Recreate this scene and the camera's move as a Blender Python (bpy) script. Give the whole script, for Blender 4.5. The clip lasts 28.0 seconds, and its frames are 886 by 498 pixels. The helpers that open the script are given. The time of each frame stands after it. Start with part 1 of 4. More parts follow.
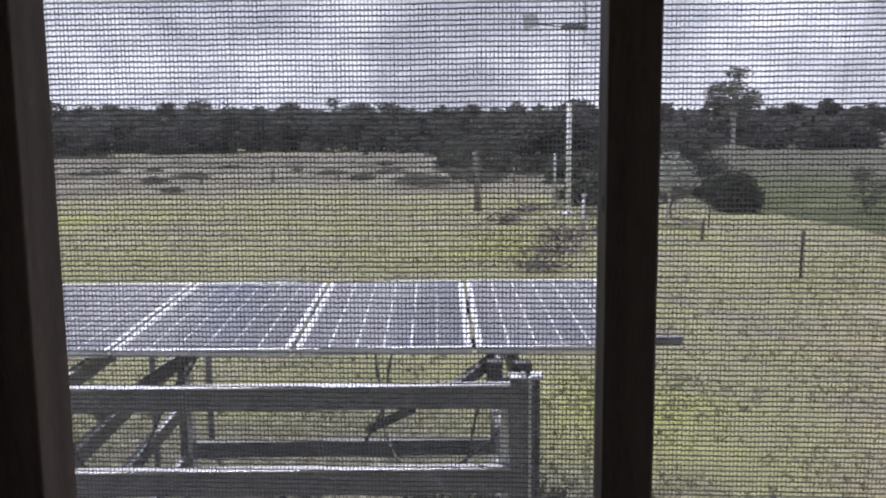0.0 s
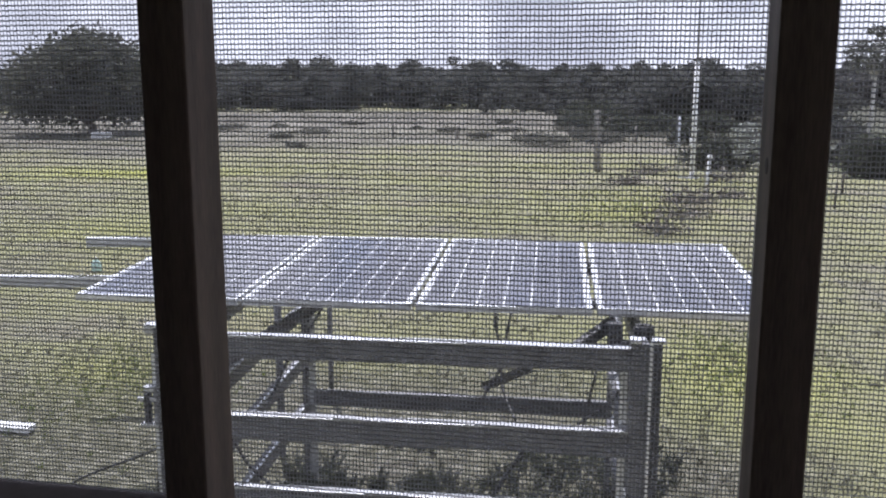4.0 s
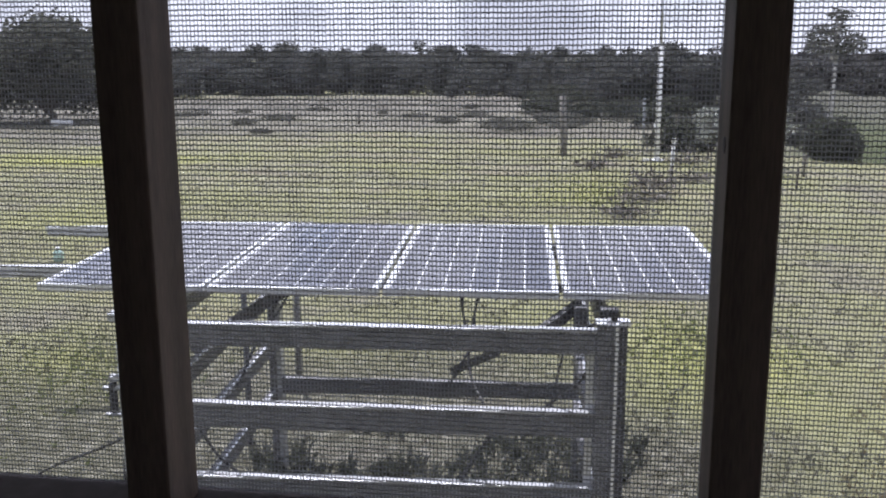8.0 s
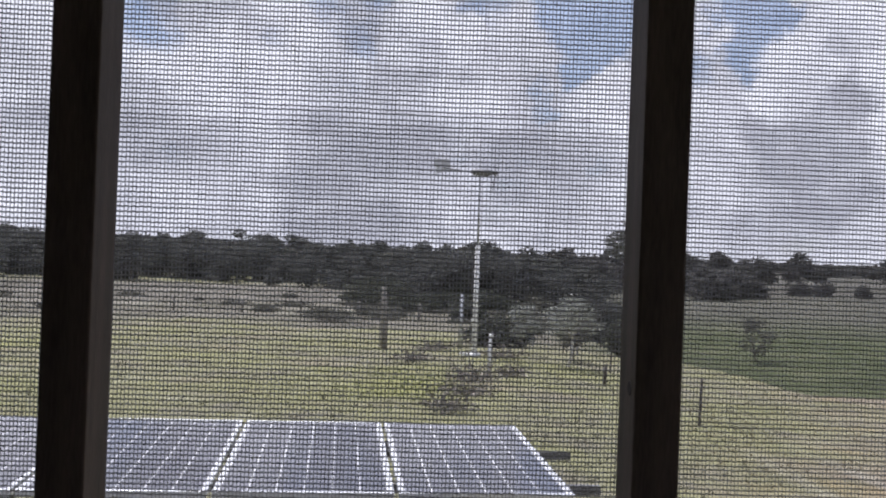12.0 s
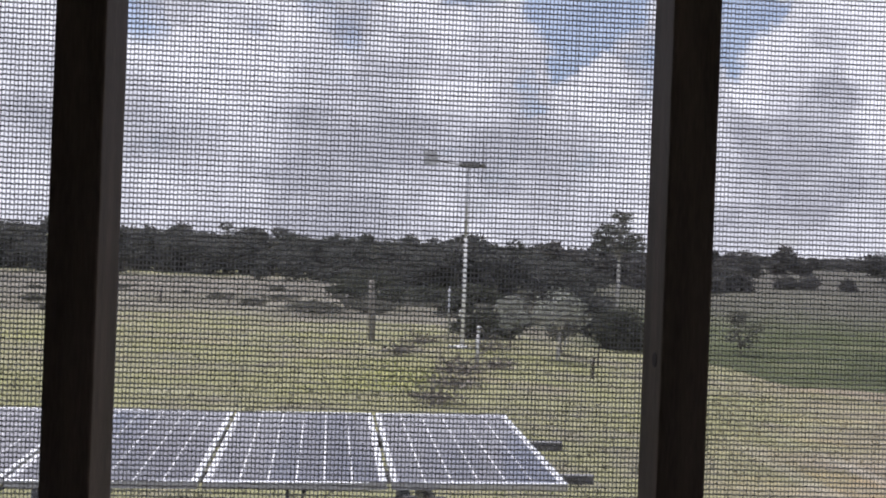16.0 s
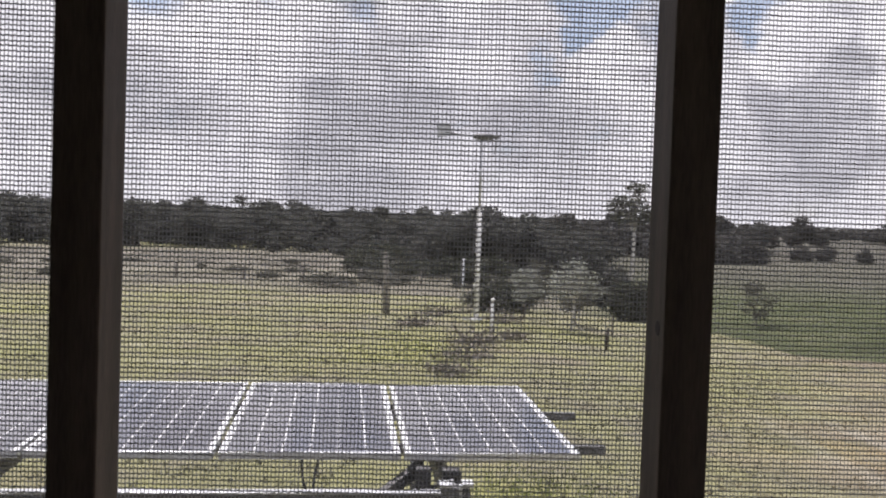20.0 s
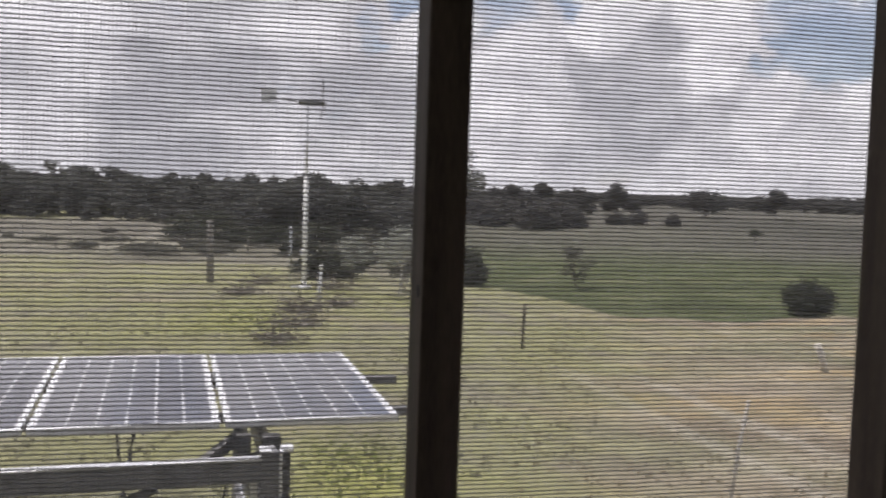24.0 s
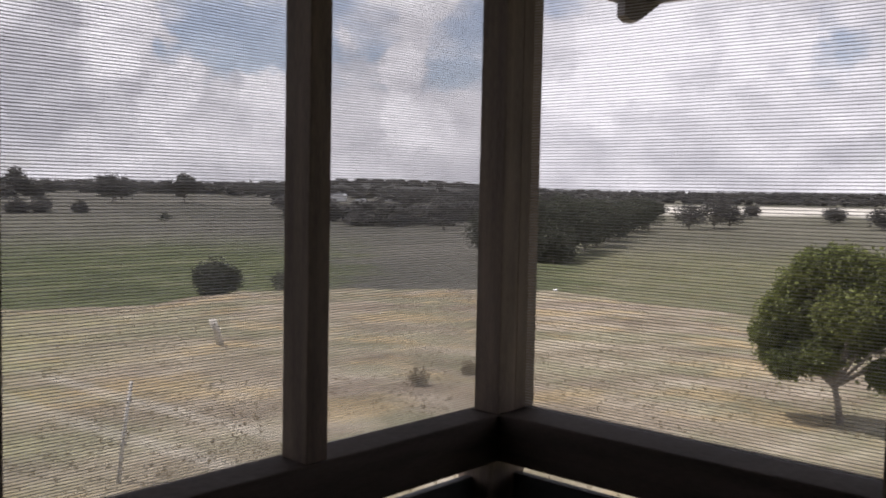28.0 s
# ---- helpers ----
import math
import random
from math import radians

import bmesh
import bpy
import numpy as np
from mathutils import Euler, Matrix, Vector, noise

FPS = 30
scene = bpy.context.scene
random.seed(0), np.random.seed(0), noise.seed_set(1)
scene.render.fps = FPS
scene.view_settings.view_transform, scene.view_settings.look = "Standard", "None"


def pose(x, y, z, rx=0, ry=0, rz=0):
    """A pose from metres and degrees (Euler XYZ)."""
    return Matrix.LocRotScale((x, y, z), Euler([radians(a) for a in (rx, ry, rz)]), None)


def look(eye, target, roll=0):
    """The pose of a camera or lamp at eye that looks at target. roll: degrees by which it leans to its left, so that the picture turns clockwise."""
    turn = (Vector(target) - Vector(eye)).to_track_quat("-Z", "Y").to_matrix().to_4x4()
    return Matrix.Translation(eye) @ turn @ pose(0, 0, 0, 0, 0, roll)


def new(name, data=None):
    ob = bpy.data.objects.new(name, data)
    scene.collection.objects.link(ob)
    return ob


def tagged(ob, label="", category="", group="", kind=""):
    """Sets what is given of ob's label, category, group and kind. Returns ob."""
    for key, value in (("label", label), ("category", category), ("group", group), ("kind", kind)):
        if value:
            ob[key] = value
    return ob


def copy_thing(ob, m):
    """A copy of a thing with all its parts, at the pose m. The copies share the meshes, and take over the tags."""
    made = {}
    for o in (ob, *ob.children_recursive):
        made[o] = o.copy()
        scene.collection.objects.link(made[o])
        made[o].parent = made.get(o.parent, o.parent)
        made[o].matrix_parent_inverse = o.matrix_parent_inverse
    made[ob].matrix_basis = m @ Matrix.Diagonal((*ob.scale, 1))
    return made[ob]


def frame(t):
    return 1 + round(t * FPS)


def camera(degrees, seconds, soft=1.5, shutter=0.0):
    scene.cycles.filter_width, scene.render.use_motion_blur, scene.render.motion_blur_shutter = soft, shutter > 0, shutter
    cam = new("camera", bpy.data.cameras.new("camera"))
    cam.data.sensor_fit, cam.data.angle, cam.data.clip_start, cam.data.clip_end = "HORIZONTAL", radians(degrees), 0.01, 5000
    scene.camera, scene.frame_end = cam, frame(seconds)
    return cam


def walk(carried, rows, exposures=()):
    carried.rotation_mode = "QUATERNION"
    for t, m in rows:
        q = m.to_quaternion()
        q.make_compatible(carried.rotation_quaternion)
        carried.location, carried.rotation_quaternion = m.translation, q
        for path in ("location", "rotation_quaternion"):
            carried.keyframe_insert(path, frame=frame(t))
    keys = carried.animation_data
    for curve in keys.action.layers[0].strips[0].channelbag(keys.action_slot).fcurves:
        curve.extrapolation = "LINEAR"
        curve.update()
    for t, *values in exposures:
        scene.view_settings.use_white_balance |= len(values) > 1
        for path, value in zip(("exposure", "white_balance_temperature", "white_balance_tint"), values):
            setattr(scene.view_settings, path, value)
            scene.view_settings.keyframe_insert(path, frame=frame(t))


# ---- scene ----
cam = camera(51.10, 28.0, soft=2.1, shutter=0.3)
PATH = [
    # seconds, x, y, z, yaw, pitch, roll
    (0, 0.558, -0.845, 3.382, 3.48, -8.17, 0.50),
    (0.5, 0.540, -0.830, 3.386, 6.60, -9.13, 0.45),
    (1, 0.515, -0.829, 3.387, 8.36, -9.16, 0.38),
    (1.5, 0.513, -0.819, 3.387, 9.46, -9.69, 0.58),
    (2, 0.507, -0.824, 3.385, 10.11, -9.74, 0.35),
    (2.5, 0.505, -0.832, 3.382, 10.66, -10.09, 0.18),
    (4.5, 0.528, -0.851, 3.380, 10.76, -10.77, -0.03),
    (5, 0.528, -0.848, 3.377, 9.38, -10.91, -0.11),
    (6, 0.531, -0.847, 3.376, 8.98, -11.12, 0.17),
    (7, 0.533, -0.843, 3.376, 8.83, -11.38, 0.22),
    (8, 0.530, -0.846, 3.377, 8.72, -11.57, 0.25),
    (9, 0.531, -0.853, 3.382, 8.87, -11.79, -0.02),
    (9.5, 0.534, -0.856, 3.390, 8.28, -11.75, -0.22),
    (10, 0.497, -0.863, 3.406, 4.77, -10.11, -1.28),
    (10.5, 0.480, -0.880, 3.424, 1.80, -6.56, -1.91),
    (11, 0.440, -0.912, 3.435, -0.09, -3.31, -1.94),
    (11.5, 0.433, -0.919, 3.437, -1.05, -1.27, -2.10),
    (12, 0.418, -0.928, 3.431, -2.28, 0.33, -2.12),
    (12.5, 0.411, -0.920, 3.421, -2.63, 0.90, -2.20),
    (14.5, 0.399, -0.905, 3.412, -3.29, 1.25, -2.33),
    (15, 0.396, -0.902, 3.407, -3.44, 0.78, -2.05),
    (16, 0.388, -0.894, 3.404, -3.07, -0.06, -2.16),
    (17, 0.398, -0.899, 3.403, -2.59, -0.49, -1.62),
    (18, 0.398, -0.895, 3.402, -2.51, -0.96, -1.94),
    (19, 0.391, -0.903, 3.402, -2.48, -1.50, -1.91),
    (20, 0.400, -0.894, 3.401, -2.20, -1.80, -1.89),
    (22.5, 0.415, -0.895, 3.400, -2.59, -3.01, -2.70),
    (23, 0.431, -0.911, 3.400, -5.89, -3.12, -2.25),
    (23.5, 0.442, -0.955, 3.404, -7.86, -3.44, -2.21),
    (24, 0.449, -0.995, 3.412, -12.74, -3.52, -1.84),
    (24.5, 0.494, -1.001, 3.420, -19.46, -3.69, -2.13),
    (25, 0.568, -1.040, 3.421, -21.86, -3.76, -2.78),
    (25.5, 0.639, -1.109, 3.415, -26.02, -3.80, -2.04),
    (26, 0.694, -1.156, 3.403, -31.40, -3.76, -1.70),
    (26.5, 0.731, -1.187, 3.395, -36.09, -3.79, -1.91),
    (27, 0.758, -1.220, 3.390, -40.02, -3.73, -1.87),
    (27.5, 0.773, -1.250, 3.388, -44.10, -3.64, -1.29),
    (28, 0.787, -1.245, 3.385, -48.01, -3.55, -1.15),
]

walk(cam, [(t, pose(x, y, z, 90 + pitch, roll, yaw)) for t, x, y, z, yaw, pitch, roll in PATH],
     exposures=[(0, 0.29, 5800, 20), (1.5, 0.40, 5680, 19), (9, 0.41, 5680, 19), (10.5, 0.36, 5750, 19), (12, 0.09, 5850, 19), (15, 0.12, 5850, 19), (17, 0.19, 6150, 19), (20, 0.26, 6300, 19), (23, 0.24, 6400, 18), (25, 0.17, 6300, 18), (26, 0.12, 6350, 19), (28, 0.14, 6320, 20)])

# ---- world and sun ----
SUN_BEARING, SUN_HEIGHT = 26.0, 63.5      # degrees to the left of straight ahead, degrees above the horizon
world = bpy.data.worlds.new("sky")
scene.world = world
world.use_nodes = True
wn, wl = world.node_tree.nodes, world.node_tree.links
wn.clear()


def wnode(kind, **values):
    n = wn.new(kind)
    for k, v in values.items():
        n.inputs[k].default_value = v
    return n


def wmath(op, a, b):
    n = wn.new("ShaderNodeMath")
    n.operation = op
    for i, v in enumerate((a, b)):
        if isinstance(v, (int, float)):
            n.inputs[i].default_value = v
        else:
            wl.new(v, n.inputs[i])
    return n.outputs[0]


sky = wn.new("ShaderNodeTexSky")
sky.sky_type = "NISHITA"
sky.sun_disc = False
sky.sun_elevation = radians(SUN_HEIGHT)
sky.sun_rotation = radians(-SUN_BEARING)
sky.air_density, sky.dust_density, sky.ozone_density = 1.0, 0.5, 2.0
coord = wn.new("ShaderNodeTexCoord")
split = wn.new("ShaderNodeSeparateXYZ")
wl.new(coord.outputs["Generated"], split.inputs[0])
def cloud_field(shift, scale, detail, rough):
    m = wn.new("ShaderNodeMapping")
    m.inputs["Scale"].default_value = (1.0, 1.0, 1.75)
    m.inputs["Location"].default_value = shift
    wl.new(coord.outputs["Generated"], m.inputs[0])
    m.inputs["Rotation"].default_value = (0.0, 0.0, 0.5)
    t = wnode("ShaderNodeTexNoise", Scale=scale, Detail=detail, Roughness=rough)
    wl.new(m.outputs[0], t.inputs["Vector"])
    # rounded heads of cumulus
    puff = wnode("ShaderNodeTexVoronoi", Scale=scale * 1.9, Detail=3.0, Roughness=0.45)
    puff.feature = "SMOOTH_F1"
    puff.inputs["Smoothness"].default_value = 0.35
    puff.normalize = True
    wl.new(m.outputs[0], puff.inputs["Vector"])
    return wmath("ADD", t.outputs["Fac"], wmath("MULTIPLY", wmath("SUBTRACT", 0.36, puff.outputs["Distance"]), 0.34))


density = cloud_field((0.35, 0.2, 0.0), 6.5, 10.0, 0.54)
sunward = cloud_field((0.352, 0.2, 0.045), 6.5, 8.0, 0.54)
# billowing edges: the direction is stirred a little before the distance to each cloud is taken
stir = wnode("ShaderNodeTexNoise", Scale=11.0, Detail=7.0, Roughness=0.6)
wl.new(coord.outputs["Generated"], stir.inputs["Vector"])
stirred = wn.new("ShaderNodeVectorMath")
stirred.operation = "MULTIPLY_ADD"
stirred.inputs[1].default_value = (0.17, 0.17, 0.14)
wl.new(stir.outputs["Color"], stirred.inputs[0])
wl.new(coord.outputs["Generated"], stirred.inputs[2])


def sky_patches(rows):
    """Sum of soft round patches: bearing to the left, height in degrees, radius in degrees, strength."""
    total = 0.0
    for bearing, height, radius, strength in rows:
        a, e = radians(bearing), radians(height)
        near = wn.new("ShaderNodeVectorMath")
        near.operation = "DISTANCE"
        near.inputs[1].default_value = (0.085 - math.sin(a) * math.cos(e), 0.085 + math.cos(a) * math.cos(e), 0.07 + math.sin(e))
        wl.new(stirred.outputs[0], near.inputs[0])
        fade = wn.new("ShaderNodeMapRange")
        fade.interpolation_type = "SMOOTHSTEP"
        for k, v in (("From Min", radians(radius) * 0.6), ("From Max", radians(radius) * 1.15), ("To Min", strength), ("To Max", 0.0)):
            fade.inputs[k].default_value = v
        wl.new(near.outputs["Value"], fade.inputs["Value"])
        total = wmath("ADD", fade.outputs[0], total)
    return total


# sunlit heads of the cumulus, the blue between them, and their grey undersides
HEADS = [(-12.6, 9.7, 2.4, 0.42), (-22.8, 11.6, 2.6, 0.4), (-3.5, 9.4, 3.6, 0.2), (-27.5, 14.4, 2.8, 0.3), (-0.5, 13.6, 2.8, 0.3), (10.5, 12.4, 5.0, 0.24), (-28.6, 9.6, 3.0, 0.34), (-31.3, 5.2, 2.2, 0.34),
         (-38.2, 4.9, 2.3, 0.34), (-46.1, 4.5, 2.4, 0.36), (-45.6, 7.8, 1.5, 0.3), (-59.5, 9.0, 4.2, 0.34), (-66.7, 8.9, 2.8, 0.3), (-56.0, 5.6, 2.8, 0.25), (-16.0, 5.0, 5.0, 0.2), (22.3, 12.0, 4.0, 0.2)]
GAPS = [(-11.5, 14.8, 4.2, 0.24), (-21.2, 14.9, 3.6, 0.30), (-8.3, 9.4, 1.8, 0.2), (-34.0, 9.3, 3.4, 0.20), (-38.5, 8.2, 3.4, 0.20), (-49.4, 8.7, 3.0, 0.20), (-42.9, 10.2, 2.6, 0.16), (-69.2, 6.8, 3.0, 0.13)]
UNDERSIDES = [(3.0, 3.6, 6.0, 0.40), (-7.1, 6.2, 3.6, 0.16), (0.3, 11.2, 2.2, 0.25), (13.8, 15.2, 3.6, 0.28), (2.4, 15.8, 3.2, 0.3), (-23.4, 7.4, 4.2, 0.38), (19.7, 4.0, 5.0, 0.12), (-18.0, 3.0, 4.0, 0.12), (-60.0, 12.5, 3.0, 0.3)]
heads, gaps, undersides = sky_patches(HEADS), sky_patches(GAPS), sky_patches(UNDERSIDES)
low_cloud = wn.new("ShaderNodeMapRange")
for k, v in (("From Min", 0.02), ("From Max", 0.27), ("To Min", 0.20), ("To Max", 0.0)):
    low_cloud.inputs[k].default_value = v
wl.new(split.outputs[2], low_cloud.inputs["Value"])
cover = wn.new("ShaderNodeValToRGB")
cover.color_ramp.elements[0].position, cover.color_ramp.elements[1].position = 0.40, 0.56
cover.color_ramp.elements[0].color = (0.40, 0.40, 0.40, 1)
wl.new(wmath("SUBTRACT", wmath("ADD", wmath("ADD", density, low_cloud.outputs[0]), wmath("ADD", wmath("MULTIPLY", heads, 0.5), wmath("MULTIPLY", undersides, 0.3))), gaps), cover.inputs[0])
tone = wn.new("ShaderNodeValToRGB")
tone.color_ramp.elements[0].position, tone.color_ramp.elements[1].position = 0.18, 0.86
tone.color_ramp.elements[0].color = (5.6, 5.65, 5.85, 1)
tone.color_ramp.elements[1].color = (10.4, 10.4, 10.3, 1)
relief = wmath("MULTIPLY", wmath("SUBTRACT", density, sunward), 1.5)
broad = wmath("MULTIPLY", wmath("SUBTRACT", cloud_field((2.0, 1.0, 0.4), 6.0, 8.0, 0.55), 0.5), 0.9)
wl.new(wmath("ADD", wmath("ADD", wmath("ADD", relief, 0.50), broad), wmath("SUBTRACT", heads, undersides)), tone.inputs[0])
mixed = wn.new("ShaderNodeMix")
mixed.data_type = "RGBA"
wl.new(cover.outputs["Color"], mixed.inputs["Factor"])
wl.new(sky.outputs[0], mixed.inputs["A"])
wl.new(tone.outputs["Color"], mixed.inputs["B"])
back = wnode("ShaderNodeBackground", Strength=0.10)
wl.new(mixed.outputs["Result"], back.inputs["Color"])
wout = wn.new("ShaderNodeOutputWorld")
wl.new(back.outputs[0], wout.inputs["Surface"])

sun_data = bpy.data.lights.new("sun", "SUN")
sun_data.energy, sun_data.angle, sun_data.color = 4.6, radians(0.8), (1.0, 0.95, 0.87)
b, h = radians(SUN_BEARING), radians(SUN_HEIGHT)
sun = new("sun", sun_data)
sun.matrix_world = look((-math.sin(b) * math.cos(h) * 60, math.cos(b) * math.cos(h) * 60, math.sin(h) * 60), (0, 0, 0))


# ---- materials ----
def material(name, dark, light, scale=8.0, rough=0.7, metal=0.0, bump=0.2, stretch=(1, 1, 1), fine=60.0, island=0.0, coat=0.0, piece=0.0, translucent=0.0, bump_distance=0.01, gloss=0.5):
    """Two-scale procedural surface: broad mottling between two colours, fine grain, relief."""
    m = bpy.data.materials.new(name)
    m.use_nodes = True
    n, l = m.node_tree.nodes, m.node_tree.links
    bsdf = n["Principled BSDF"]
    tc, mp = n.new("ShaderNodeTexCoord"), n.new("ShaderNodeMapping")
    mp.inputs["Scale"].default_value = stretch
    l.new(tc.outputs["Object"], mp.inputs[0])
    a, f = n.new("ShaderNodeTexNoise"), n.new("ShaderNodeTexNoise")
    a.inputs["Scale"].default_value, a.inputs["Detail"].default_value = scale, 6.0
    f.inputs["Scale"].default_value, f.inputs["Detail"].default_value = fine, 4.0
    l.new(mp.outputs[0], a.inputs["Vector"])
    l.new(mp.outputs[0], f.inputs["Vector"])
    blend = n.new("ShaderNodeMath")
    blend.operation = "MULTIPLY_ADD"
    l.new(f.outputs["Fac"], blend.inputs[0])
    blend.inputs[1].default_value = 0.45
    half = n.new("ShaderNodeMath")
    half.operation = "MULTIPLY"
    l.new(a.outputs["Fac"], half.inputs[0])
    half.inputs[1].default_value = 0.62
    l.new(half.outputs[0], blend.inputs[2])
    ramp = n.new("ShaderNodeValToRGB")
    ramp.color_ramp.elements[0].position, ramp.color_ramp.elements[1].position = 0.36, 0.70
    ramp.color_ramp.elements[0].color, ramp.color_ramp.elements[1].color = (*dark, 1), (*light, 1)
    l.new(blend.outputs[0], ramp.inputs[0])
    colour = ramp.outputs["Color"]
    if island or piece:
        vary = n.new("ShaderNodeHueSaturation")
        if island:
            source = n.new("ShaderNodeNewGeometry").outputs["Random Per Island"]
        else:
            source = n.new("ShaderNodeObjectInfo").outputs["Random"]
        k = n.new("ShaderNodeMapRange")
        k.inputs["To Min"].default_value, k.inputs["To Max"].default_value = 1 - (island or piece), 1 + (island or piece)
        l.new(source, k.inputs["Value"])
        l.new(k.outputs[0], vary.inputs["Value"])
        l.new(colour, vary.inputs["Color"])
        colour = vary.outputs["Color"]
    l.new(colour, bsdf.inputs["Base Color"])
    bsdf.inputs["Roughness"].default_value, bsdf.inputs["Metallic"].default_value = rough, metal
    bsdf.inputs["Specular IOR Level"].default_value = gloss
    bsdf.inputs["Coat Weight"].default_value, bsdf.inputs["Coat Roughness"].default_value = coat, 0.09
    if bump:
        bp = n.new("ShaderNodeBump")
        bp.inputs["Strength"].default_value, bp.inputs["Distance"].default_value = bump, bump_distance
        l.new(blend.outputs[0], bp.inputs["Height"])
        l.new(bp.outputs[0], bsdf.inputs["Normal"])
    if translucent:
        t, mx = n.new("ShaderNodeBsdfTranslucent"), n.new("ShaderNodeMixShader")
        l.new(colour, t.inputs["Color"])
        mx.inputs[0].default_value = translucent
        l.new(bsdf.outputs[0], mx.inputs[1])
        l.new(t.outputs[0], mx.inputs[2])
        l.new(mx.outputs[0], n["Material Output"].inputs["Surface"])
    return m


TIMBER = material("stained_timber", (0.112, 0.088, 0.073), (0.262, 0.203, 0.167), 5, 0.62, gloss=0.22, stretch=(6, 6, 0.5), fine=90, bump=0.25, bump_distance=0.002)
RAIL_TIMBER = material("stained_rail", (0.055, 0.043, 0.037), (0.118, 0.093, 0.08), 5, 0.75, gloss=0.2, stretch=(0.6, 0.6, 6), fine=90, bump=0.25, bump_distance=0.002)
BOARD = material("wall_boards", (0.048, 0.047, 0.048), (0.092, 0.09, 0.091), 4, 0.65, stretch=(0.5, 0.5, 6), fine=70, piece=0.15, bump_distance=0.002)
# out-of-view ceiling and walls: greys set to lift the posts' inner faces
CEILING = material("unseen_bounce_ceiling", (0.24, 0.25, 0.26), (0.34, 0.35, 0.36), 2, 0.7)
INNER = material("unseen_bounce_walls", (0.12, 0.127, 0.137), (0.18, 0.188, 0.20), 3, 0.6, stretch=(0.5, 0.5, 6), fine=70)
ROOF = material("roof_steel", (0.06, 0.045, 0.04), (0.10, 0.08, 0.07), 3, 0.45, metal=0.3)
WIRE = material("screen_wire", (0.42, 0.42, 0.43), (0.58, 0.58, 0.60), 30, 0.5, bump=0, translucent=0.6)
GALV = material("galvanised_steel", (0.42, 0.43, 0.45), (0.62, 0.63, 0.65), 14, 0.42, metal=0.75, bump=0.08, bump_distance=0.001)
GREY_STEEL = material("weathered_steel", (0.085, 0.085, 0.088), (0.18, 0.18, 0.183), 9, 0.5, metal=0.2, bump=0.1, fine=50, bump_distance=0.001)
DARK_STEEL = material("dark_and_shaded_steel", (0.03, 0.03, 0.032), (0.07, 0.07, 0.072), 12, 0.55, bump=0.05)
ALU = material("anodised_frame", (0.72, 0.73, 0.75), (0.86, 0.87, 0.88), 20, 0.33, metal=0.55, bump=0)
CELL = material("silicon_cell", (0.040, 0.038, 0.048), (0.066, 0.062, 0.078), 40, 0.3, bump=0, piece=0.18, coat=0.85)
BACKSHEET = material("white_backsheet", (0.68, 0.68, 0.70), (0.80, 0.80, 0.81), 20, 0.3, bump=0, coat=1.0)
BLACK = material("black_plastic", (0.012, 0.012, 0.013), (0.03, 0.03, 0.032), 20, 0.5, bump=0)
WHITE = material("white_painted_steel", (0.66, 0.66, 0.65), (0.82, 0.82, 0.8), 6, 0.4, bump=0.05)
MARKER = material("weathered_marker_plastic", (0.46, 0.43, 0.37), (0.60, 0.57, 0.50), 10, 0.6, bump=0.1)
JUG = material("pale_green_plastic", (0.42, 0.58, 0.50), (0.55, 0.70, 0.62), 12, 0.35, bump=0)
OLD_WOOD = material("grey_weathered_wood", (0.13, 0.12, 0.105), (0.30, 0.28, 0.25), 6, 0.85, stretch=(5, 5, 0.6), fine=60, bump=0.5)
DARK_POST = material("rusted_steel_post", (0.03, 0.025, 0.022), (0.07, 0.055, 0.045), 20, 0.7)
BARK = material("grey_bark", (0.11, 0.095, 0.08), (0.26, 0.235, 0.2), 5, 0.9, stretch=(3, 3, 0.6), fine=20, bump=0.6, bump_distance=0.03)
PALE_BARK = material("pale_gum_bark", (0.35, 0.33, 0.29), (0.58, 0.56, 0.52), 3, 0.8, stretch=(2, 2, 0.5), fine=18, bump=0.3, bump_distance=0.02)
LEAF_GUM = material("gum_leaves", (0.088, 0.091, 0.074), (0.14, 0.142, 0.112), 0.6, 0.75, bump=0, island=0.22, fine=6, translucent=0.42)
LEAF_DARK = material("dark_scrub_leaves", (0.056, 0.061, 0.043), (0.088, 0.094, 0.068), 0.5, 0.8, bump=0, island=0.2, fine=5, translucent=0.42)
# belt foliage, lifted and greyed by some haze in the colour
LEAF_BELT = material("hazed_belt_leaves", (0.088, 0.09, 0.082), (0.132, 0.134, 0.122), 0.3, 0.85, bump=0, island=0.18, fine=3, translucent=0.42)
LEAF_SCRUB = material("grey_scrub_leaves", (0.10, 0.10, 0.082), (0.175, 0.172, 0.14), 1.0, 0.85, bump=0, island=0.25, fine=6, translucent=0.5)
# distant foliage: air haze is mixed into this flat grey
LEAF_FAR = material("hazed_far_leaves", (0.095, 0.093, 0.088), (0.125, 0.122, 0.115), 0.02, 0.85, bump=0, island=0.12, fine=0.3, translucent=0.45)
LEAF_GREEN = material("fresh_green_leaves", (0.085, 0.108, 0.034), (0.23, 0.252, 0.082), 0.9, 0.85, bump=0, island=0.35, fine=9, translucent=0.5)
LEAF_PALE = material("pale_grey_leaves", (0.235, 0.245, 0.215), (0.45, 0.465, 0.42), 2.0, 0.6, bump=0, island=0.4, fine=9, translucent=0.25)
TWIGS = material("dry_brush", (0.17, 0.155, 0.125), (0.33, 0.30, 0.25), 3, 0.9, bump=0, island=0.5, fine=10)
GRASS = material("grass_blades", (0.135, 0.13, 0.086), (0.235, 0.228, 0.158), 0.35, 0.8, bump=0, island=0.35, fine=3, translucent=0.25)
